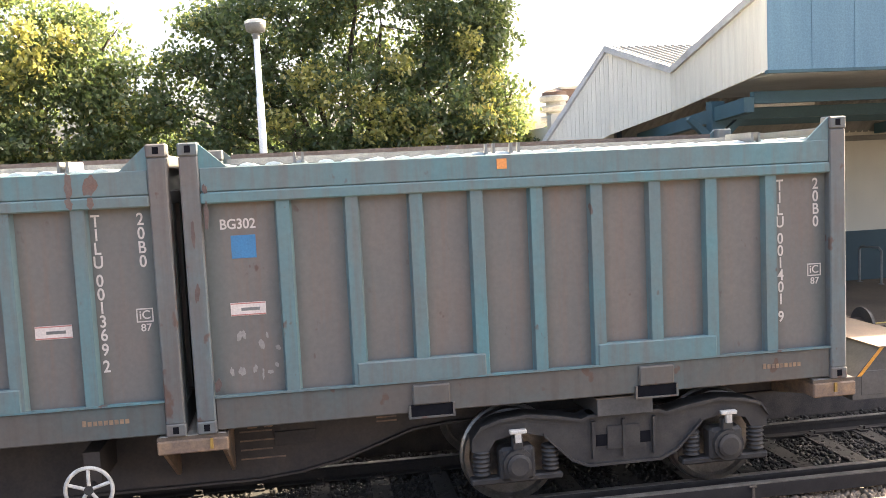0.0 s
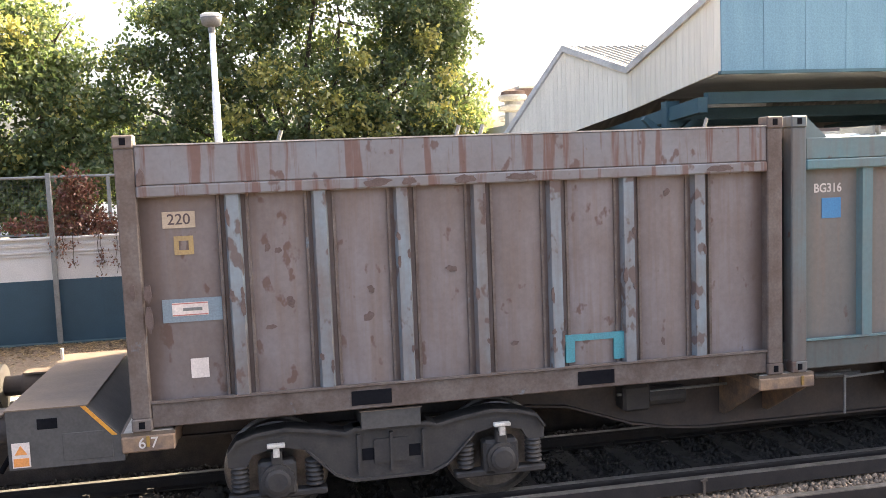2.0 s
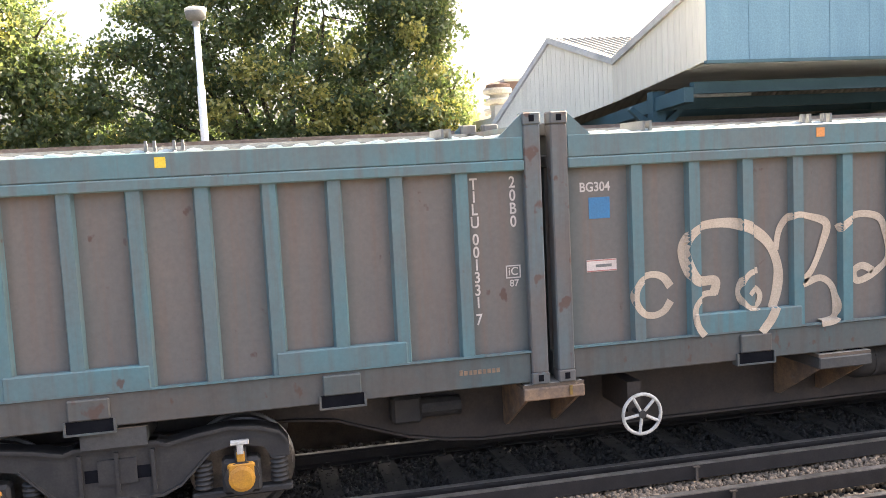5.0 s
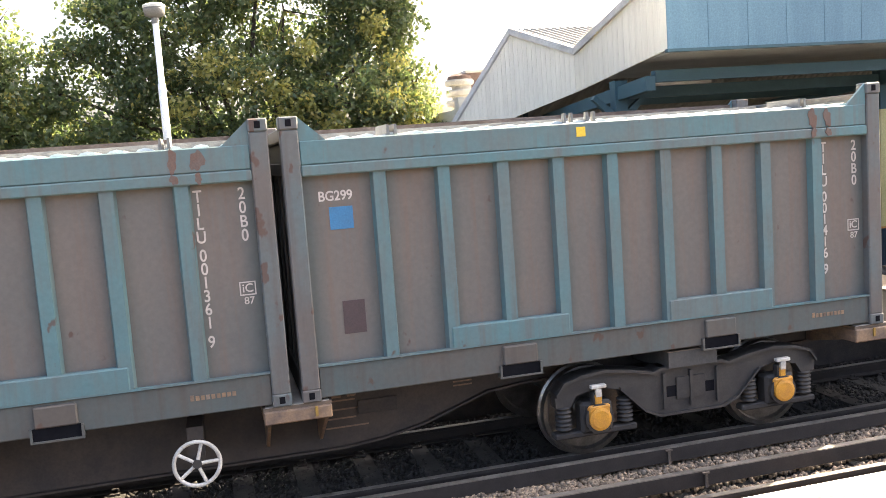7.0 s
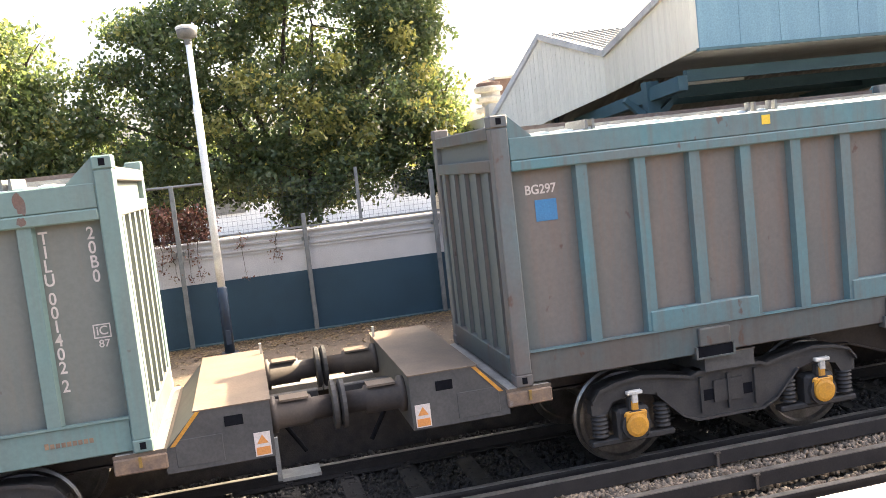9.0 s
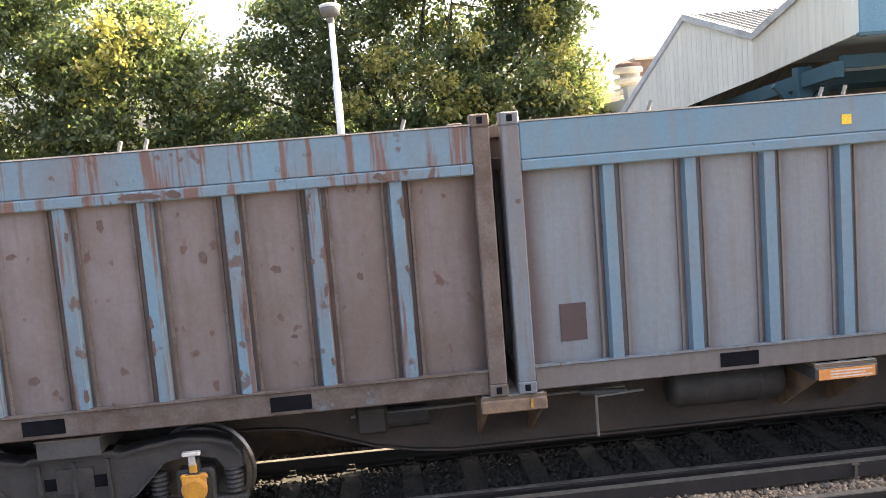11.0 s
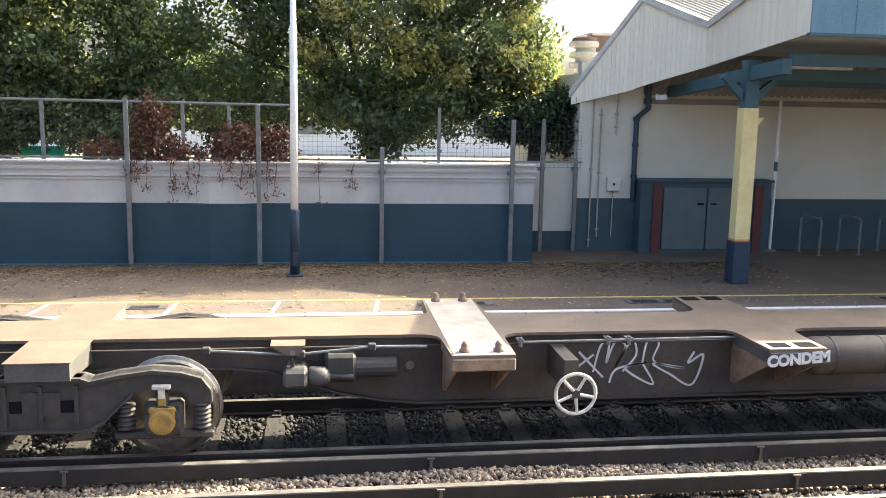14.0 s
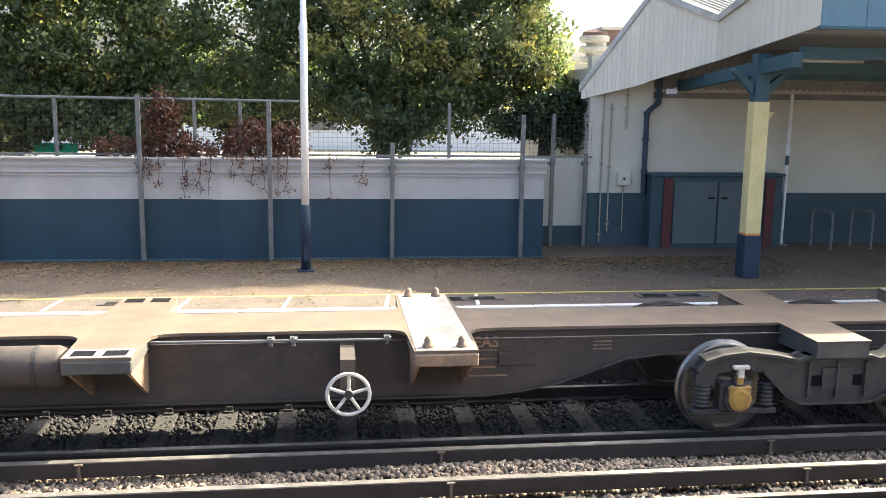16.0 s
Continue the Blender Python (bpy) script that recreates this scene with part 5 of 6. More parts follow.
        part("inspection_disc", tube(B(), (-3.70, -0.36, 0.70), (-3.70, -0.335, 0.70), 0.045, seg=18), M["steel_grey"], w, "pale round disc")
    if k == 1:
        v = part("isolating_cock", box(B(), 1.95, 2.10, -0.86, -0.70, 0.70, 0.82, 0.02), M["label_red"], w, "red isolating cock with handle")
        part("cock_handle", tube(B(), (2.08, -0.80, 0.78), (2.34, -0.86, 0.80), 0.018, seg=8), M["label_red"], v)
        part("cock_pipe", tube(B(), (2.02, -0.70, 0.76), (2.02, -0.34, 0.76), 0.025, seg=8), M["bogie"], v)
    part("brake_rod", tube(B(), (-4.6 * fx, -0.52, 0.78), (-1.9 * fx, -0.52, 0.82), 0.016, seg=6), M["steel_grey"], w)
    bm = B()
    tube(bm, (-2.35 * fx, -0.55, 0.80), (-1.95 * fx, -0.75, 0.84), 0.03, seg=8)
    tube(bm, (-2.30 * fx, -0.98, 0.50), (-2.30 * fx, -0.98, 0.90), 0.014, seg=6)
    tube(bm, (-2.30 * fx, -0.98, 0.88), (-1.85 * fx, -0.98, 0.90), 0.014, seg=6)
    part("brake_lever", bm, M["steel_grey"], w, "grey brake change-over lever")
    bm = B()
    box(bm, -4.55, -4.25, -0.58, -0.34, 0.60, 0.88, 0.03)
    tube(bm, (-4.25, -0.46, 0.72), (-3.85, -0.46, 0.72), 0.10, seg=14)
    part("brake_cylinder", bm, M["bogie"], w)
    pl = part("data_plate", box(B(), 3.75, 4.15, -0.37, -0.345, 0.62, 0.76, 0.004), M["spine"], w)
    if fx > 0:
        lettering("EAS", 0.16, M["bracket"], w, pose(3.62, -0.3425, 0.86) @ FRONT, "stencil", bold=0.004)
        for j in range(4):
            part("stencil_bar", box(B(), 3.42, 3.85 - 0.12 * (j % 2), -0.3455, -0.341, 0.50 + 0.09 * j, 0.515 + 0.09 * j), M["bracket"], w)
            part("stencil_bar", box(B(), 4.75, 4.95, -0.3455, -0.341, 0.76 + 0.04 * j, 0.775 + 0.04 * j), M["bracket"], w)
    # bogies
    for c in (-7.03, 7.03):
        bo = empty("bogie", "dark grimy four-wheel bogie with coil springs", "")
        bo.parent = w
        bo.matrix_basis = pose(c, 0, 0)
        part("bolster", box(B(), -0.16, 0.16, -1.1, 1.1, 0.52, 0.74), M["bogie"], bo)
        for s in (-1, 1):
            part("side_bearer", box(B(), -0.27, 0.27, min(s * 0.40, s * 1.14), max(s * 0.40, s * 1.14), 0.84, 1.0, 0.02), M["bracket"], bo) if s > 0 else part("side_bearer", prism(B(), [(-1.16, 0.86), (-1.16, 1.02), (-0.38, 1.02), (-0.38, 0.80)], "x", -0.27, 0.27), M["hump"], bo, "boxed side bearer")
            part("bearer_top", box(B(), -0.285, 0.285, min(s * 0.40, s * 1.17), max(s * 0.40, s * 1.17), 1.021, 1.029), M["deck"], bo)
            shared("side_frame", SIDE_FRAME, bo, pose(0, s * 1.02, 0, 0, 0, 0 if s < 0 else 180))
            for x0, x1 in ((-0.27, -0.03), (0.03, 0.27)):
                part("frame_opening", box(B(), x0, x1, min(s * 1.06, s * 1.086), max(s * 1.06, s * 1.086), 0.55, 0.66), M["hole_dark"], bo)
            for a in (-1.035, 1.035):
                shared("axle_box", AXLE_BOX, bo, pose(a, s * 1.02, 0, 0, 0, 0 if s < 0 else 180))
                shared("end_cap", CAP_DARK if dull else CAP_DULL if k > 3 else CAP, bo, pose(a, s * 1.02, 0, 0, 0, 0 if s < 0 else 180))
                shared("damper_stop", STOP, bo, pose(a, s * 1.02, 0, 0, 0, 0 if s < 0 else 180))
                for d in (-0.33, 0.33):
                    shared("spring", SPRING, bo, pose(a + d, s * 1.02, 0.33))
        for a in (-1.035, 1.035):
            ws = shared("wheelset", WHEELSET, bo, pose(a, 0, WR))
            WHEELS.append((ws, a))
    return w


POST_OUT = 0.16
M["roof_pale"] = surface("pale_roof_sheet", (0.74, 0.75, 0.73), (0.55, 0.58, 0.57), 0.35, 3, 50, metal=0.1)
ROOF_RIDGE = finish(prism(B(), [(0.105 * math.cos(math.pi * j / 6), 2.245 + 0.085 * math.sin(math.pi * j / 6)) for j in range(7)], "y", -1.085, 1.085), "roof_ridge", M["roof_pale"])


def bins(kind, rail, panel, post, label):
    """A twenty-foot open bulk container: corner posts, top and bottom rails, ribs, recessed panels, roof sheet."""
    c = empty("container", label, "container", "containers on the wagons")
    hx, hy = CL / 2, 1.22
    teal = kind == "teal"
    for sx in (-1, 1):
        for sy in (-1, 1):
            x0, x1 = sorted((sx * hx, sx * (hx - POST_OUT)))
            y0, y1 = sorted((sy * hy, sy * (hy - 0.15)))
            p = part("corner_post", box(B(), x0, x1, y0, y1, 0.11, 2.40, 0.012), post, c)
            for z in (0.0, 2.40):
                cf = part("corner_casting", box(B(), x0 - 0.005, x1 + 0.005, y0 - 0.006, y1 + 0.006, z, z + 0.115, 0.012), post, p)
                part("casting_hole", box(B(), (x0 + x1) / 2 - 0.025, (x0 + x1) / 2 + 0.025, sy * hy - 0.009, sy * hy + 0.009, z + 0.03, z + 0.09), M["hole_dark"], cf)
    for sy in (-1, 1):
        def ys(d0, d1):
            return sorted((sy * (hy - d0), sy * (hy - d1)))
        top = 2.30 if teal else 2.42
        a, b = ys(0.012, 0.13)
        part("top_rail", box(B(), -hx + POST_OUT, hx - POST_OUT, a, b, 2.09, top, 0.01), rail, c)
        a, b = ys(-0.004, 0.13)
        part("rail_lip", box(B(), -hx + POST_OUT, hx - POST_OUT, a, b, 1.99, 2.088, 0.012), rail, c)
        a, b = ys(0.03, 0.16)
        bt = 0.305 if teal else 0.232
        part("bottom_rail", box(B(), -hx + POST_OUT, hx - POST_OUT, a, b, 0.02, bt, 0.01), (M["teal_sill"] if rail == M["teal"] else rail) if teal else (M["blue_sill"] if rail == M["blue"] else post), c)
        a, b = ys(0.01, 0.06)
        part("bottom_lip", box(B(), -hx + POST_OUT, hx - POST_OUT, a, b, bt, bt + 0.018), rail if teal else post, c)
        a, b = ys(0.09, 0.12)
        if teal:
            stops = [-hx + POST_OUT, -2.21, -1.62, -1.055, -0.51, 0.04, 0.60, 1.155, 1.705, 2.30, hx - POST_OUT]
            for x0, x1 in zip(stops, stops[1:]):
                part("side_panel", box(B(), x0, x1, a, b, bt, 1.99), panel, c)
        else:
            stops = [-hx + POST_OUT, -2.117, -1.376, -0.652, 0.052, 0.766, 1.481, 2.201, hx - POST_OUT]
            for x0, x1 in zip(stops, stops[1:]):
                bow = 0.045 if abs(x0 + x1) < 4.5 else 0.012
                front = [(x0 + (x1 - x0) * j / 10, sy * (hy - 0.105 + bow * math.sin(math.pi * j / 10))) for j in range(11)]
                part("side_panel", prism(B(), front + [(x1, sy * (hy - 0.14)), (x0, sy * (hy - 0.14))], "z", bt, 1.99), panel, c, smooth=False)
        if teal:
            for x in (-2.21, -1.62, -1.055, -0.51, 0.04, 0.60, 1.155, 1.705, 2.30):
                part("rib", prism(B(), [(x - 0.075, sy * (hy - 0.092)), (x - 0.055, sy * (hy - 0.02)), (x + 0.055, sy * (hy - 0.02)), (x + 0.075, sy * (hy - 0.092))], "z", bt, 2.0), rail, c)
            for x0, x1 in ((-1.65, -0.48), (0.57, 1.735)):
                a, b = ys(0.008, 0.095)
                part("pocket_plate", box(B(), x0, x1, a, b, bt + 0.004, 0.52, 0.015), rail, c)
            for sx in (-1, 1):
                part("gusset", prism(B(), [(sx * 2.892, 2.29), (sx * 2.66, 2.30), (sx * 2.892, 2.51)], "y", *ys(0.02, 0.05)), rail, c)
        else:
            for x in (-2.117, -1.376, -0.652, 0.052, 0.766, 1.481, 2.201):
                part("rib", prism(B(), [(x - 0.07, sy * (hy - 0.092)), (x - 0.05, sy * (hy - 0.02)), (x + 0.05, sy * (hy - 0.02)), (x + 0.07, sy * (hy - 0.092))], "z", bt, 2.0), rail, c)
                for d in (-0.12, 0.12):
                    part("panel_fold", prism(B(), [(x + d - 0.02, sy * (hy - 0.10)), (x + d - 0.012, sy * (hy - 0.066)), (x + d + 0.012, sy * (hy - 0.066)), (x + d + 0.02, sy * (hy - 0.10))], "z", bt, 2.0), (M["blue_sill"] if rail == M["blue"] else M["rust_post"]), c)
        for x in (-1.0, 1.125):
            a, b = ys(0.022, 0.06)
            if teal:
                pk = part("fork_pocket", box(B(), x - 0.17, x + 0.17, *ys(-0.004, 0.06), 0.095, 0.275, 0.012), M["teal_sill"], c)
                bm = box(B(), x - 0.21, x + 0.21, *ys(0.0, 0.10), -0.028, -0.012)
                box(bm, x - 0.21, x - 0.19, *ys(0.0, 0.10), -0.012, 0.094)
                box(bm, x + 0.19, x + 0.21, *ys(0.0, 0.10), -0.012, 0.094)
                part("pocket_rim", bm, M["teal_sill"], pk)
                part("pocket_slot", box(B(), x - 0.19, x + 0.19, *ys(0.015, 0.06), -0.012, 0.094), M["hole_dark"], pk)
            else:
                part("pocket_slot", box(B(), x - 0.18, x + 0.18, a, b, 0.06, 0.19), M["hole_dark"], c)
    for sx in (-1, 1):
        x = sx * (hx - 0.08)
        part("end_panel", box(B(), x - 0.02, x + 0.02, -hy + 0.15, hy - 0.15, 0.1, 2.36), panel if teal else M["blue_sill"], c)
        for j in range(5):
            y = -0.88 + j * 0.44
            part("end_rib", box(B(), min(x + sx * 0.02, x + sx * 0.07), max(x + sx * 0.02, x + sx * 0.07), y - 0.07, y + 0.07, 0.26, 2.0), panel if teal else M["blue_sill"], c)
        part("end_header", box(B(), min(x, x + sx * 0.08), max(x, x + sx * 0.08), -hy + 0.15, hy - 0.15, 2.0, 2.12, 0.01), M["teal_sill"] if teal else M["rust_post"], c)
        part("end_header", box(B(), min(x, x + sx * 0.08), max(x, x + sx * 0.08), -hy + 0.15, hy - 0.15, 2.30, 2.42, 0.01), M["teal_sill"] if teal else M["rust_post"], c)
        part("end_sill", box(B(), min(x, x + sx * 0.08), max(x, x + sx * 0.08), -hy + 0.15, hy - 0.15, 0.02, 0.26, 0.01), M["teal_sill"] if teal else M["rust_post"], c)
    part("floor", box(B(), -hx + 0.1, hx - 0.1, -hy + 0.14, hy - 0.14, 0.05, 0.12), M["bogie"], c)
    if teal:
        part("roof_sheet", box(B(), -2.885, 2.885, -hy + 0.135, hy - 0.135, 2.20, 2.246), M["roof_pale"], c, "pale ridged roof sheet")
        for i in range(25):
            shared("roof_ridge", ROOF_RIDGE, c, pose(-2.72 + i * 0.2267, 0, 0))
        for y in (0.55, 0.95):
            part("roof_rail", box(B(), -2.8, 2.8, y - 0.02, y + 0.02, 2.335, 2.40), M["steel_grey"], c)
        part("roof_rail", box(B(), -2.8, 2.8, 1.09, 1.15, 2.31, 2.46), M["rust_post"], c, "rusty roof rail")
        for x, n in ((-2.10, 1), (-0.40, 2), (-0.17, 2), (2.15, 1)):
            for j in range(2):
                part("roof_clip", prism(B(), [(x + 0.07 * j, 2.31), (x + 0.07 * j + 0.03, 2.31), (x + 0.07 * j + 0.025, 2.40), (x + 0.07 * j + 0.005, 2.40)], "y", -1.12, -1.06 if n > 1 else -0.6), M["steel_grey"], c)
    else:
        part("roof_sheet", box(B(), -2.885, 2.885, -hy + 0.135, hy - 0.135, 2.30, 2.345), rail, c)
        fold = finish(prism(B(), [(-0.11, 2.344), (-0.06, 2.375), (0.06, 2.375), (0.11, 2.344)], "y", -1.085, 1.085), "roof_ridge", rail)
        for i in range(20):
            shared("roof_ridge", fold, c, pose(-2.75 + i * 0.2895, 0, 0))
        part("roof_edge", box(B(), -hx + POST_OUT, hx - POST_OUT, -1.215, -1.05, 2.4205, 2.432), M["polished"], c, "worn bright top edge")
        for x in (-1.7, -0.12, 0.1, 2.3):
            part("roof_loop", tube(B(), (x, -1.1, 2.43), (x + 0.03, -1.1, 2.52), 0.018, seg=6), M["steel_grey"], c)
    return c


def sticker(c, x, z, w, h, material, name="sticker", label="", lift=0.0):
    return part(name, box(B(), x - w / 2, x + w / 2, -1.1345 - lift, -1.125, z - h / 2, z + h / 2), material, c, label)


def bars_sticker(c, x, z, lift=0.0):
    s = sticker(c, x, z, 0.30, 0.115, M["label_white"], "sticker", "white owner sticker with red border", lift + 0.001)
    part("sticker_border", box(B(), x - 0.148, x + 0.148, -1.1375 - lift, -1.134 - lift, z + 0.045, z + 0.054), M["label_red"], s)
    part("sticker_border", box(B(), x - 0.148, x + 0.148, -1.1375 - lift, -1.134 - lift, z - 0.054, z - 0.045), M["label_red"], s)
    part("print_bar", box(B(), x - 0.06, x + 0.10, -1.1375 - lift, -1.134 - lift, z - 0.015, z + 0.012), M["steel_grey"], s)


def upright(c, text, x, z, size, pitch):
    """Letters stacked one below another; a blank is a third of a step."""
    for ch in text:
        if ch == " ":
            z -= 0.35 * pitch
            continue
        turn = 180 if ch == "9" else 0
        lettering("6" if turn else ch, size, M["letter"], c, pose(x, -1.133, z) @ FRONT @ pose(0, 0, 0, 0, 0, turn), "letter", 0.85, 0.0022)
        z -= pitch


def teal_marks(c, number, tag, square_z=1.605):
    lettering(tag, 0.122, M["letter"], c, pose(-2.605, -1.133, 1.80) @ FRONT, "fleet_mark", 0.9, 0.0022)
    sticker(c, -2.565, square_z, 0.21, 0.20, M["label_blue"], "square_label", "blue square label")
    upright(c, number, 2.425, 1.885, 0.145, 0.1164)
    upright(c, "20B0", 2.79, 1.885, 0.145, 0.12)
    ic = part("class_mark", box(B(), 2.70, 2.84, -1.135, -1.131, 1.115, 1.125), M["letter"], c)
    for x0, x1, z0, z1 in ((2.70, 2.84, 1.005, 1.015), (2.70, 2.71, 1.01, 1.12), (2.83, 2.84, 1.01, 1.12)):
        part("mark_bar", box(B(), x0, x1, -1.135, -1.131, z0, z1), M["letter"], ic)
    lettering("iC", 0.105, M["letter"], c, pose(2.77, -1.133, 1.065) @ FRONT, "letter")
    lettering("87", 0.09, M["letter"], c, pose(2.775, -1.133, 0.955) @ FRONT, "letter")
    for k in range(9):
        part("maker_bar", box(B(), 2.20 + 0.044 * k, 2.232 + 0.044 * k, -1.194, -1.188, 0.15, 0.19 if k else 0.20), M["bracket"], c)


TEAL = "teal bulk container with dusty brown ribbed sides"
BLUE = "faded blue bulk container with rolled side panels"
RUSTY = "heavily rusted blue-brown bulk container with worn ribs"
CONTAINERS = []


def slot(k, i):
    """Where along the train the middle of container i (0 to 2, from the front) of wagon k lies."""
    return WAGON_X[k] + 9.25 - CL / 2 - i * (CL + GAP)


WAGONS = [wagon(k, -1 if k in (1, 4) else 1, k == 0) for k in range(6)]
proto_teal = bins("teal", M["teal"], M["teal_panel"], M["teal_post"], TEAL)
proto_blue = bins("blue", M["blue"], M["blue_panel"], M["blue_post"], BLUE)
proto_rusty = bins("blue", M["rusty"], M["rusty_panel"], M["rust_post"], RUSTY)
proto_green = bins("teal", M["green"], M["green_panel"], M["green"], "pale green-teal bulk container with ribbed sides")
plan = [(proto_teal, 0, 0), (proto_teal, 0, 1), (proto_rusty, 0, 2), (proto_blue, 1, 0), (proto_teal, 1, 1), (proto_teal, 1, 2), (proto_teal, 2, 0), (proto_teal, 2, 1), (proto_teal, 2, 2),
        (proto_green, 3, 0), (proto_blue, 3, 1), (proto_rusty, 3, 2)]
placed = set()
for p, k, i in plan:
    CONTAINERS.append((copy_thing(p, pose(0, 0, 0)) if p in placed else p, k, i))
    placed.add(p)
C = [c for c, k, i in CONTAINERS]
teal_marks(C[0], "TILU 001401 9", "BG302")
bars_sticker(C[0], -2.56, 1.06)
teal_marks(C[1], "TILU 001369 2", "BG316")
bars_sticker(C[1], 2.02, 0.97)
teal_marks(C[4], "TILU 001398 5", "BG304")
bars_sticker(C[4], -2.56, 1.06)
teal_marks(C[5], "TILU 001331 7", "BG322")
bars_sticker(C[5], -2.56, 1.06)
teal_marks(C[6], "TILU 001416 9", "BG299")
sticker(C[6], -2.52, 0.71, 0.20, 0.30, M["label_brown"], "patch", "brown primer patch")
teal_marks(C[7], "TILU 001361 9", "BG291")
bars_sticker(C[7], -2.54, 0.915)
sticker(C[7], -2.52, 0.645, 0.20, 0.30, M["label_brown"], "patch", "brown primer patch")
teal_marks(C[8], "TILU 001407 1", "BG297")
teal_marks(C[9], "TILU 001402 2", "BG288")
sticker(C[9], -2.555, 1.395, 0.20, 0.20, M["patch_cream"], "square_label", "cream square label")
bars_sticker(C[9], -2.53, 0.935)
sticker(C[9], -2.50, 0.58, 0.20, 0.30, M["label_brown"], "patch", "dark primer patch")
for c, x, mat in ((C[0], -0.27, "label_orange"), (C[1], -0.27, "label_yellow"), (C[4], -0.27, "label_orange"), (C[6], -0.27, "label_yellow"), (C[7], -0.27, "label_orange"), (C[5], -0.27, "label_yellow"), (C[8], -0.27, "label_yellow"), (C[9], -0.27, "label_yellow"), (C[10], 0.07, "label_yellow")):
    part("rail_tag", box(B(), x - 0.045, x + 0.045, -1.2135, -1.2075, 2.17, 2.26), M[mat], c)


def number_patch(c, text, x, z):
    s = sticker(c, x, z, 0.27, 0.14, M["patch_cream"], "number_patch", "painted fleet number patch")
    lettering(text, 0.13, M["label_brown"], s, pose(x, -1.1365, z) @ FRONT, "fleet_mark")


number_patch(C[2], "220", -2.57, 1.79)
number_patch(C[11], "216", -2.55, 1.79)
number_patch(C[3], "243", 2.57, 1.87)
number_patch(C[10], "264", 2.57, 1.86)
for c in (C[2], C[11]):
    s = sticker(c, -2.54, 1.57, 0.16, 0.16, M["label_faded"], "square_label", "faded yellow square outline label")
    part("square_centre", box(B(), -2.58, -2.50, -1.137, -1.134, 1.53, 1.61), M["rusty_panel"], s)
for c in (C[3], C[10]):
    sticker(c, 2.57, 1.58, 0.19, 0.19, M["label_blue"], "square_label", "blue square label")
    bars_sticker(c, 2.58, 1.02 if c == C[3] else 0.87)
    sticker(c, -2.50, 0.60, 0.24, 0.34, M["label_brown"], "patch", "brown primer patch")
sticker(C[2], -2.50, 1.01, 0.50, 0.20, M["spray_faint"], "paint_patch", "pale blue repaint patch")
bars_sticker(C[2], -2.52, 1.02, 0.003)
sticker(C[2], -2.47, 0.50, 0.15, 0.17, M["label_white"], "patch", "pale patch")
sticker(C[11], -2.46, 0.64, 0.20, 0.30, M["label_brown"], "patch", "dark primer patch")


# ---- paint, rust and graffiti on the train ----
TEAL_RIBS = (-2.21, -1.62, -1.055, -0.51, 0.04, 0.60, 1.155, 1.705, 2.30)


def teal_depth(x, z):
    """Depth of a teal container's side at x, z: panel, rib or pocket plate."""
    d = min(abs(x - r) for r in TEAL_RIBS)
    y = 1.1305 if d > 0.075 else (1.20 if d < 0.055 else 1.1305 + 0.0695 * (0.075 - d) / 0.02)
    if z < 0.52 and (-1.65 < x < -0.48 or 0.57 < x < 1.735):
        y = max(y, 1.212)
    if z < 0.35:
        y = max(y, 1.21)
    return -y


LAYER = [0]


def spray(parent, points, width, material, depth, name="graffiti"):
    """A sprayed stroke that lies on the ribbed side."""
    LAYER[0] += 1
    lift = 0.003 + 0.0007 * (LAYER[0] % 13)
    pts = [Vector(p) for p in points]
    dense = []
    for i in range(len(pts) - 1):
        p0, p1, p2, p3 = pts[max(i - 1, 0)], pts[i], pts[i + 1], pts[min(i + 2, len(pts) - 1)]
        for s in range(14):
            u = s / 14
            dense.append(0.5 * ((2 * p1) + (p2 - p0) * u + (2 * p0 - 5 * p1 + 4 * p2 - p3) * u * u + (3 * p1 - p0 - 3 * p2 + p3) * u ** 3))
    dense.append(pts[-1])
    bm = B()
    prev = None
    for i, p in enumerate(dense):
        d = dense[min(i + 1, len(dense) - 1)] - dense[max(i - 1, 0)]
        if d.length < 1e-6:
            continue
        wv = width * (0.85 + 0.3 * noise.noise((p.x * 3, p.y * 3, 1.7)))
        nrm = Vector((-d.y, d.x)).normalized() * wv / 2
        row = []
        for k in range(5):
            q = p + nrm * (1 - k / 2)
            row.append(bm.verts.new((q.x, depth(q.x, q.y) - lift, q.y)))
        if prev:
            for k in range(4):
                bm.faces.new((prev[k], row[k], row[k + 1], prev[k + 1]))
        prev = row
    return part(name, bm, material, parent)


def blotch(parent, x, z, rx, rz, y, material, seed, name="rust_patch"):
    """A ragged flat patch of rust or paint."""
    rnd = random.Random(seed)
    ph = rnd.uniform(0, 6)
    n = 18
    out = []
    for i in range(n):
        a = 2 * math.pi * i / n
        r = 0.78 + 0.16 * math.sin(2 * a + ph) + 0.10 * math.sin(5 * a + 2 * ph) + rnd.uniform(-0.08, 0.08)
        out.append((x + rx * r * math.cos(a), z + rz * r * math.sin(a)))
    return part(name, prism(B(), out, "y", y - 0.0015 - 0.00045 * (seed % 19), y + 0.01), material, parent)


def curl(cx, cz, r, a0, a1, n=9, squash=1.0):
    return [(cx + r * math.cos(radians(a0 + (a1 - a0) * i / n)), cz + r * squash * math.sin(radians(a0 + (a1 - a0) * i / n))) for i in range(n + 1)]


# looping cream tag across one container
g = C[4]
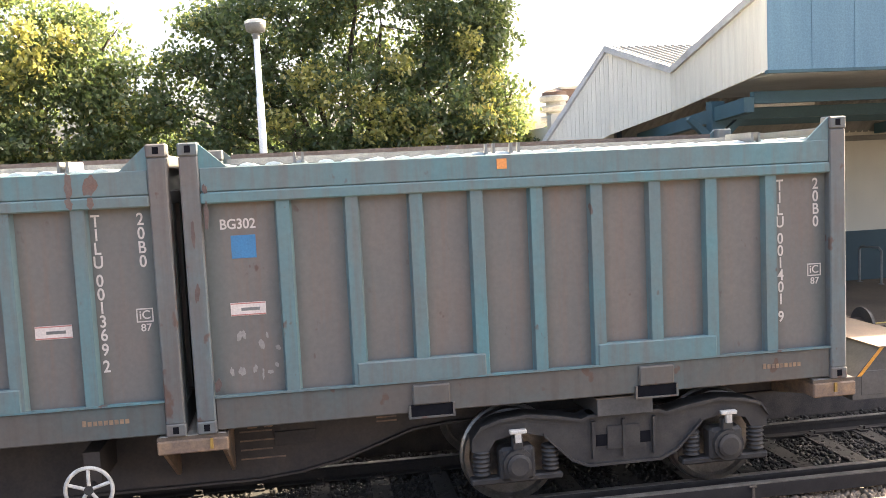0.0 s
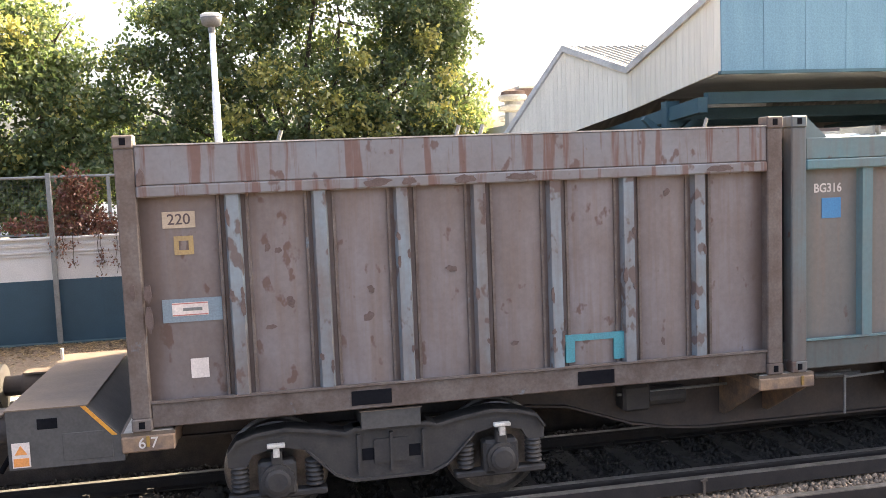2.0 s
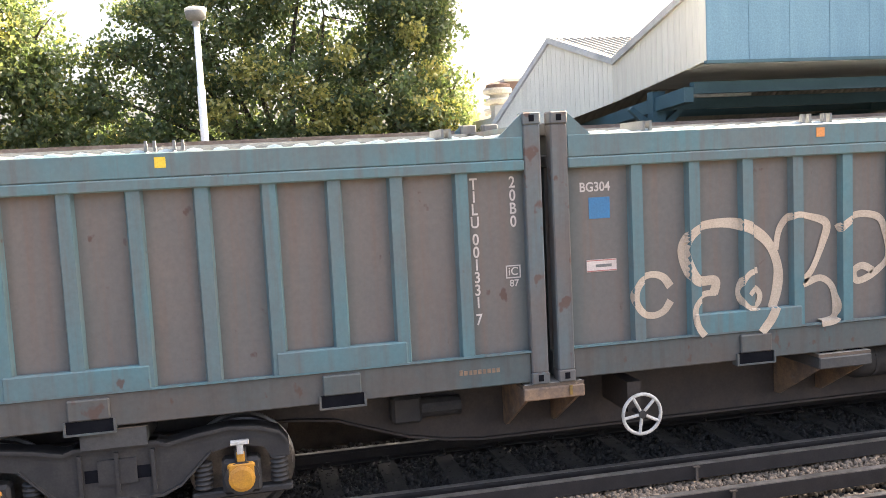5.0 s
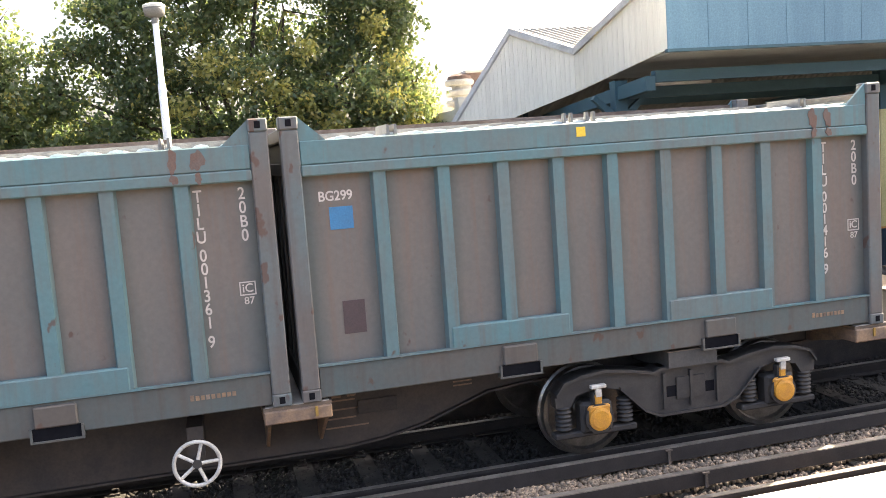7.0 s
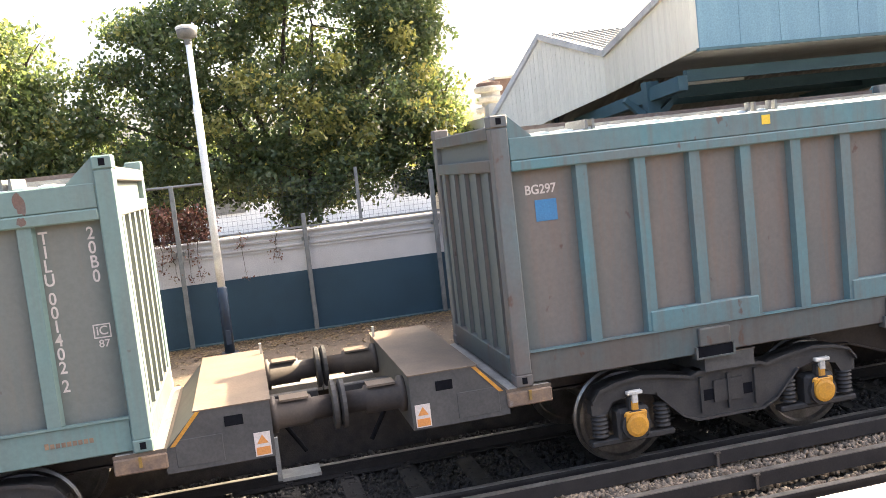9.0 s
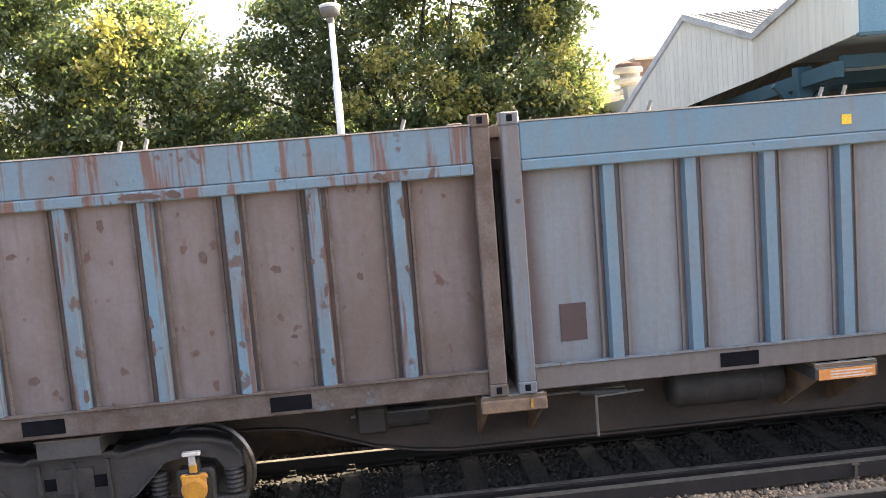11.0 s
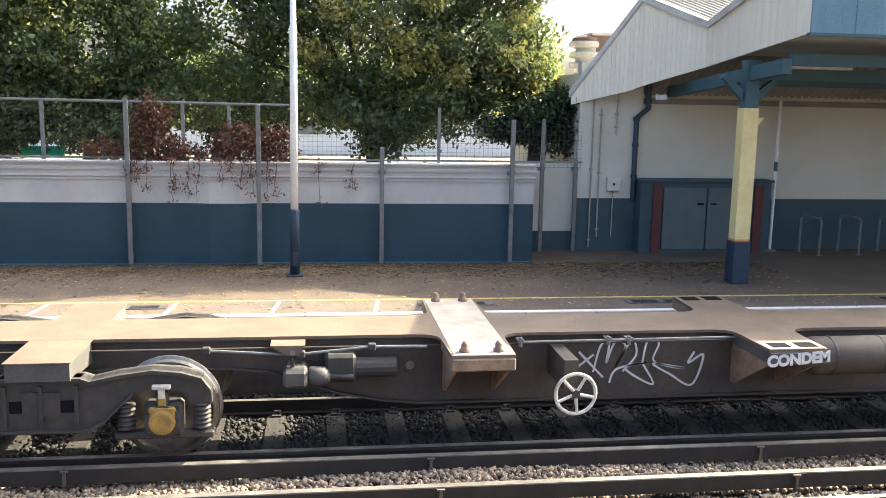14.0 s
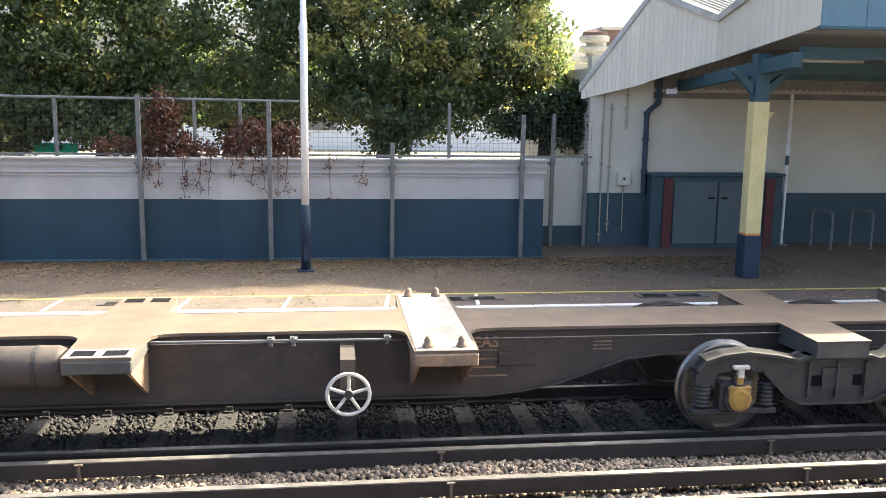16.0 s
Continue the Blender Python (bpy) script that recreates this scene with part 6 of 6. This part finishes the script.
for pts, wd in (
        (curl(-2.0, 0.75, 0.20, 20, 340), 0.085),
        ([(-1.36, 0.71), (-1.34, 0.84), (-1.56, 0.87), (-1.68, 1.16), (-1.55, 1.35), (-1.30, 1.40), (-1.03, 1.36), (-0.78, 1.20), (-0.66, 0.95), (-0.67, 0.70), (-0.76, 0.46), (-0.89, 0.30)], 0.115),
        ([(-1.33, 0.72), (-1.47, 0.71), (-1.58, 0.60), (-1.57, 0.43), (-1.50, 0.32)], 0.07),
        ([(-0.88, 0.91), (-1.0, 0.89), (-1.09, 0.77), (-1.09, 0.65), (-1.0, 0.55), (-0.89, 0.57), (-0.86, 0.67), (-0.93, 0.74), (-1.0, 0.68)], 0.065),
        ([(-0.68, 1.10), (-0.63, 1.31), (-0.50, 1.43), (-0.28, 1.40), (-0.11, 1.32), (-0.16, 1.12), (-0.27, 0.88), (-0.38, 0.74), (-0.18, 0.78), (-0.05, 0.68), (-0.01, 0.48), (-0.05, 0.36), (-0.22, 0.33)], 0.085),
        ([(0.0, 1.26), (0.22, 1.39), (0.47, 1.36), (0.56, 1.21), (0.59, 0.94), (0.42, 0.78), (0.24, 0.72), (0.20, 0.82), (0.30, 0.87), (0.42, 0.81)], 0.08),
        ([(0.59, 0.94), (0.80, 0.82), (0.93, 0.58)], 0.12),
        ([(0.62, 1.12), (0.82, 1.37), (1.08, 1.41), (1.23, 1.26), (1.28, 1.0), (1.13, 0.86), (0.98, 0.83), (0.93, 0.90), (1.01, 0.96), (1.07, 0.89)], 0.09),
        ([(1.20, 0.92), (1.46, 1.06), (1.70, 1.03), (1.85, 0.86), (1.97, 0.66)], 0.09),
        ([(0.86, 0.32), (0.94, 0.47), (1.14, 0.58), (1.30, 0.72), (1.45, 0.75), (1.46, 0.61), (1.34, 0.54), (1.19, 0.59)], 0.065),
        ([(2.03, 0.73), (1.93, 0.93), (1.95, 1.14), (2.06, 1.28), (2.23, 1.25), (2.29, 1.06), (2.19, 0.90), (2.05, 0.74)], 0.065),
        ([(1.79, 0.30), (1.88, 0.45), (2.0, 0.63), (2.19, 0.61), (2.27, 0.47), (2.28, 0.32)], 0.09)):
    spray(g, [(x - 0.05, z - 0.015) for x, z in pts], wd, M["spray_cream"], teal_depth)

# faint rubbed paint on other containers
rnd = random.Random(5)
for j in range(11):
    blotch(C[0], rnd.uniform(-2.74, -2.30), rnd.uniform(0.42, 0.85), rnd.uniform(0.012, 0.035), rnd.uniform(0.02, 0.06), -1.1305, M["spray_pale"], 40 + j, "paint_smear")
flat = lambda x, z: -1.175
for x in (-1.68, -0.98, -0.28, 0.43, 1.14, 1.85):
    for j in range(4):
        blotch(C[3], x + rnd.uniform(-0.12, 0.12), rnd.uniform(0.36, 0.62), rnd.uniform(0.06, 0.12), rnd.uniform(0.10, 0.24), -1.157, M["spray_faint"], int(1000 * abs(x)) + j, "paint_smear")
spray(C[3], curl(1.85, 1.0, 0.19, -30, 220), 0.05, M["spray_faint"], flat, "paint_smear")
spray(C[3], [(1.68, 0.55), (1.80, 0.80), (1.95, 0.78), (2.02, 0.50)], 0.06, M["spray_faint"], flat, "paint_smear")
spray(C[3], [(1.0, 0.62), (1.12, 1.05), (1.28, 0.95), (1.30, 0.60)], 0.05, M["spray_faint"], flat, "paint_smear")
for pts in ([(-2.72, 2.15), (-2.60, 2.30), (-2.55, 2.17)], [(-2.48, 2.14), (-2.44, 2.33), (-2.32, 2.28), (-2.42, 2.22)], [(-2.12, 2.28), (-2.25, 2.24), (-2.15, 2.15), (-2.02, 2.17)],
            [(-1.98, 2.30), (-1.82, 2.26), (-1.70, 2.32), (-1.66, 2.17)], [(-1.60, 2.18), (-1.48, 2.30), (-1.40, 2.20), (-1.30, 2.24)]):
    spray(C[11], pts, 0.03, M["spray_ochre"], lambda x, z: -1.208, "graffiti")

# rust on the rails of teal containers, in pairs near the ends
for n, (c, xs) in enumerate(((C[1], (2.25, 2.42)), (C[6], (2.25, 2.42)), (C[7], (2.25, 2.45)), (C[5], (-2.3,)), (C[9], (2.3,)))):
    for j, x in enumerate(xs):
        blotch(c, x, 2.19, 0.045 + 0.02 * (j + n) % 0.035, 0.12, -1.208, M["rust_orange"], 10 * n + j)
        blotch(c, x, 2.045, 0.04, 0.055, -1.224, M["rust_orange"], 10 * n + j + 5)
part("rust_patch", box(B(), 2.02, 2.50, -1.2095, -1.2, 2.075, 2.27), M["rust_orange"], C[8], "rusted rectangle")
blotch(C[8], 2.25, 2.035, 0.26, 0.04, -1.224, M["rust_orange"], 79)
blotch(C[7], -1.0, 2.18, 0.10, 0.11, -1.208, M["rust_orange"], 77)
blotch(C[7], -1.0, 2.04, 0.08, 0.05, -1.224, M["rust_orange"], 78)
for n, (c, xs) in enumerate(((C[0], (-2.91,)), (C[2], (-2.91,)), (C[11], (-2.91,)))):
    for x in xs:
        for j in range(5):
            blotch(c, x + rnd.choice((-0.06, 0.06)), rnd.uniform(0.3, 2.2), rnd.uniform(0.015, 0.04), rnd.uniform(0.03, 0.16), -1.2205, M["rust_patchy"], 200 + 20 * n + j)
# one of the two has lost most of its paint
for ob in C[2].children:
    if ob.type == "MESH" and ob.data.materials and ob.data.materials[0] == M["rusty"]:
        ob.data = ob.data.copy()
        ob.data.materials[0] = M["rusty_pale"] if ob.name.startswith("rib") else M["rusty_red"]
# dents and dark scabs on the rusted containers, chips along their ribs and drips on their top rails
RIBS_B = (-2.117, -1.376, -0.652, 0.052, 0.766, 1.481, 2.201)
for n, c in enumerate((C[2], C[11])):
    rr = random.Random(90 + n)
    for j in range(10):
        k = rr.randrange(6)
        x = (RIBS_B[k] + RIBS_B[k + 1]) / 2 + rr.uniform(-0.13, 0.13)
        blotch(c, x, rr.uniform(0.4, 1.85), rr.uniform(0.02, 0.06), rr.uniform(0.025, 0.07), -1.158, M["rust_patchy"], 300 + 40 * n + j)
    for x in RIBS_B:
        for j in range(rr.randrange(2, 5)):
            blotch(c, x + rr.choice((-0.045, 0.045)), rr.uniform(0.35, 1.9), 0.022, rr.uniform(0.03, 0.12), -1.2005, M["rust_patchy"], 400 + 60 * n + j + int(10 * abs(x)))
    for j in range(6):
        x = rr.uniform(-2.7, 2.7)
        blotch(c, x, 2.04, rr.uniform(0.05, 0.2), 0.045, -1.2245, M["rust_patchy"], 620 + 60 * n + j)
for x0, x1, z0, z1 in ((0.84, 1.44, 0.48, 0.54), (0.84, 0.93, 0.28, 0.48), (1.32, 1.44, 0.28, 0.48)):
    part("paint_patch", box(B(), x0, x1, -1.168, -1.12, z0, z1), M["teal_bright"], C[2], "bright teal repaint patch")

# tags on the empty wagons
we = WAGONS[4]
side = lambda x, z: -0.342
for pts in ([(-1.94, 0.80), (-1.67, 0.52)], [(-1.78, 0.77), (-1.97, 0.62)], [(-1.78, 0.58), (-1.71, 0.86), (-1.62, 0.89), (-1.64, 0.68), (-1.56, 0.89), (-1.44, 0.85), (-1.55, 0.61), (-1.38, 0.91), (-1.32, 0.76), (-1.46, 0.58)],
            [(-1.60, 0.46), (-1.52, 0.61), (-1.19, 0.67), (-1.43, 0.61), (-1.12, 0.43), (-1.25, 0.67)], [(-1.25, 0.67), (-1.20, 0.91), (-1.08, 0.88), (-1.13, 0.70), (-0.98, 0.63), (-0.79, 0.60), (-1.13, 0.66), (-0.94, 0.54), (-0.69, 0.42), (-0.58, 0.74), (-0.74, 0.66), (-0.68, 0.78)]):
    spray(we, pts, 0.026, M["spray_white"], side)
lettering("CONDEM", 0.15, M["spray_white"], we, pose(0.0, -1.2175, 0.93) @ FRONT @ pose(0, 0, 0, 0, 0, 4), "graffiti", 1.0, 0.008)
end_side = lambda x, z: -1.196
for pts in (curl(-10.02, 0.95, 0.12, 60, 300), curl(-9.97, 1.01, 0.06, 100, -110, 7), curl(-9.97, 0.88, 0.07, 90, -120, 7), [(-9.80, 0.82), (-9.80, 1.06), (-9.66, 1.05), (-9.64, 0.97), (-9.76, 0.94), (-9.60, 0.82)],
            [(-9.52, 0.82), (-9.53, 1.06), (-9.42, 1.03), (-9.36, 0.94), (-9.40, 0.84), (-9.52, 0.82)]):
    spray(we, pts, 0.05, M["spray_white"], end_side)
lettering("64", 0.13, M["letter"], we, pose(-9.13, -1.2175, 0.935) @ FRONT, "stencil")
lettering("6 7", 0.13, M["letter"], WAGONS[0], pose(-9.13, -1.2175, 0.935) @ FRONT, "stencil")
sp = part("notice_plate", box(B(), -0.27, 0.27, -1.222, -1.2155, 0.885, 0.985), M["label_orange"], WAGONS[3], "orange and cream notice plate")
for j in range(3):
    part("print_bar", box(B(), -0.16, 0.24 - 0.06 * (j % 2), -1.2245, -1.2215, 0.90 + 0.027 * j, 0.912 + 0.027 * j), M["label_white"], sp)


# ---- the train runs ----
def motions():
    for k, w in enumerate(WAGONS):
        walk(w, [(t, pose(WAGON_X[k] + x, TRACK, RAIL)) for t, x in RUN])
    for c, k, i in CONTAINERS:
        walk(c, [(t, pose(slot(k, i) + x, TRACK, RAIL + 1.035)) for t, x in RUN])
    spin = [(n / 15, run_at(n / 15)) for n in range(241)]
    for ws, a in WHEELS:
        walk(ws, [(t, pose(a, 0, WR) @ Matrix.Rotation(x / WR, 4, "Y")) for t, x in spin])


motions()
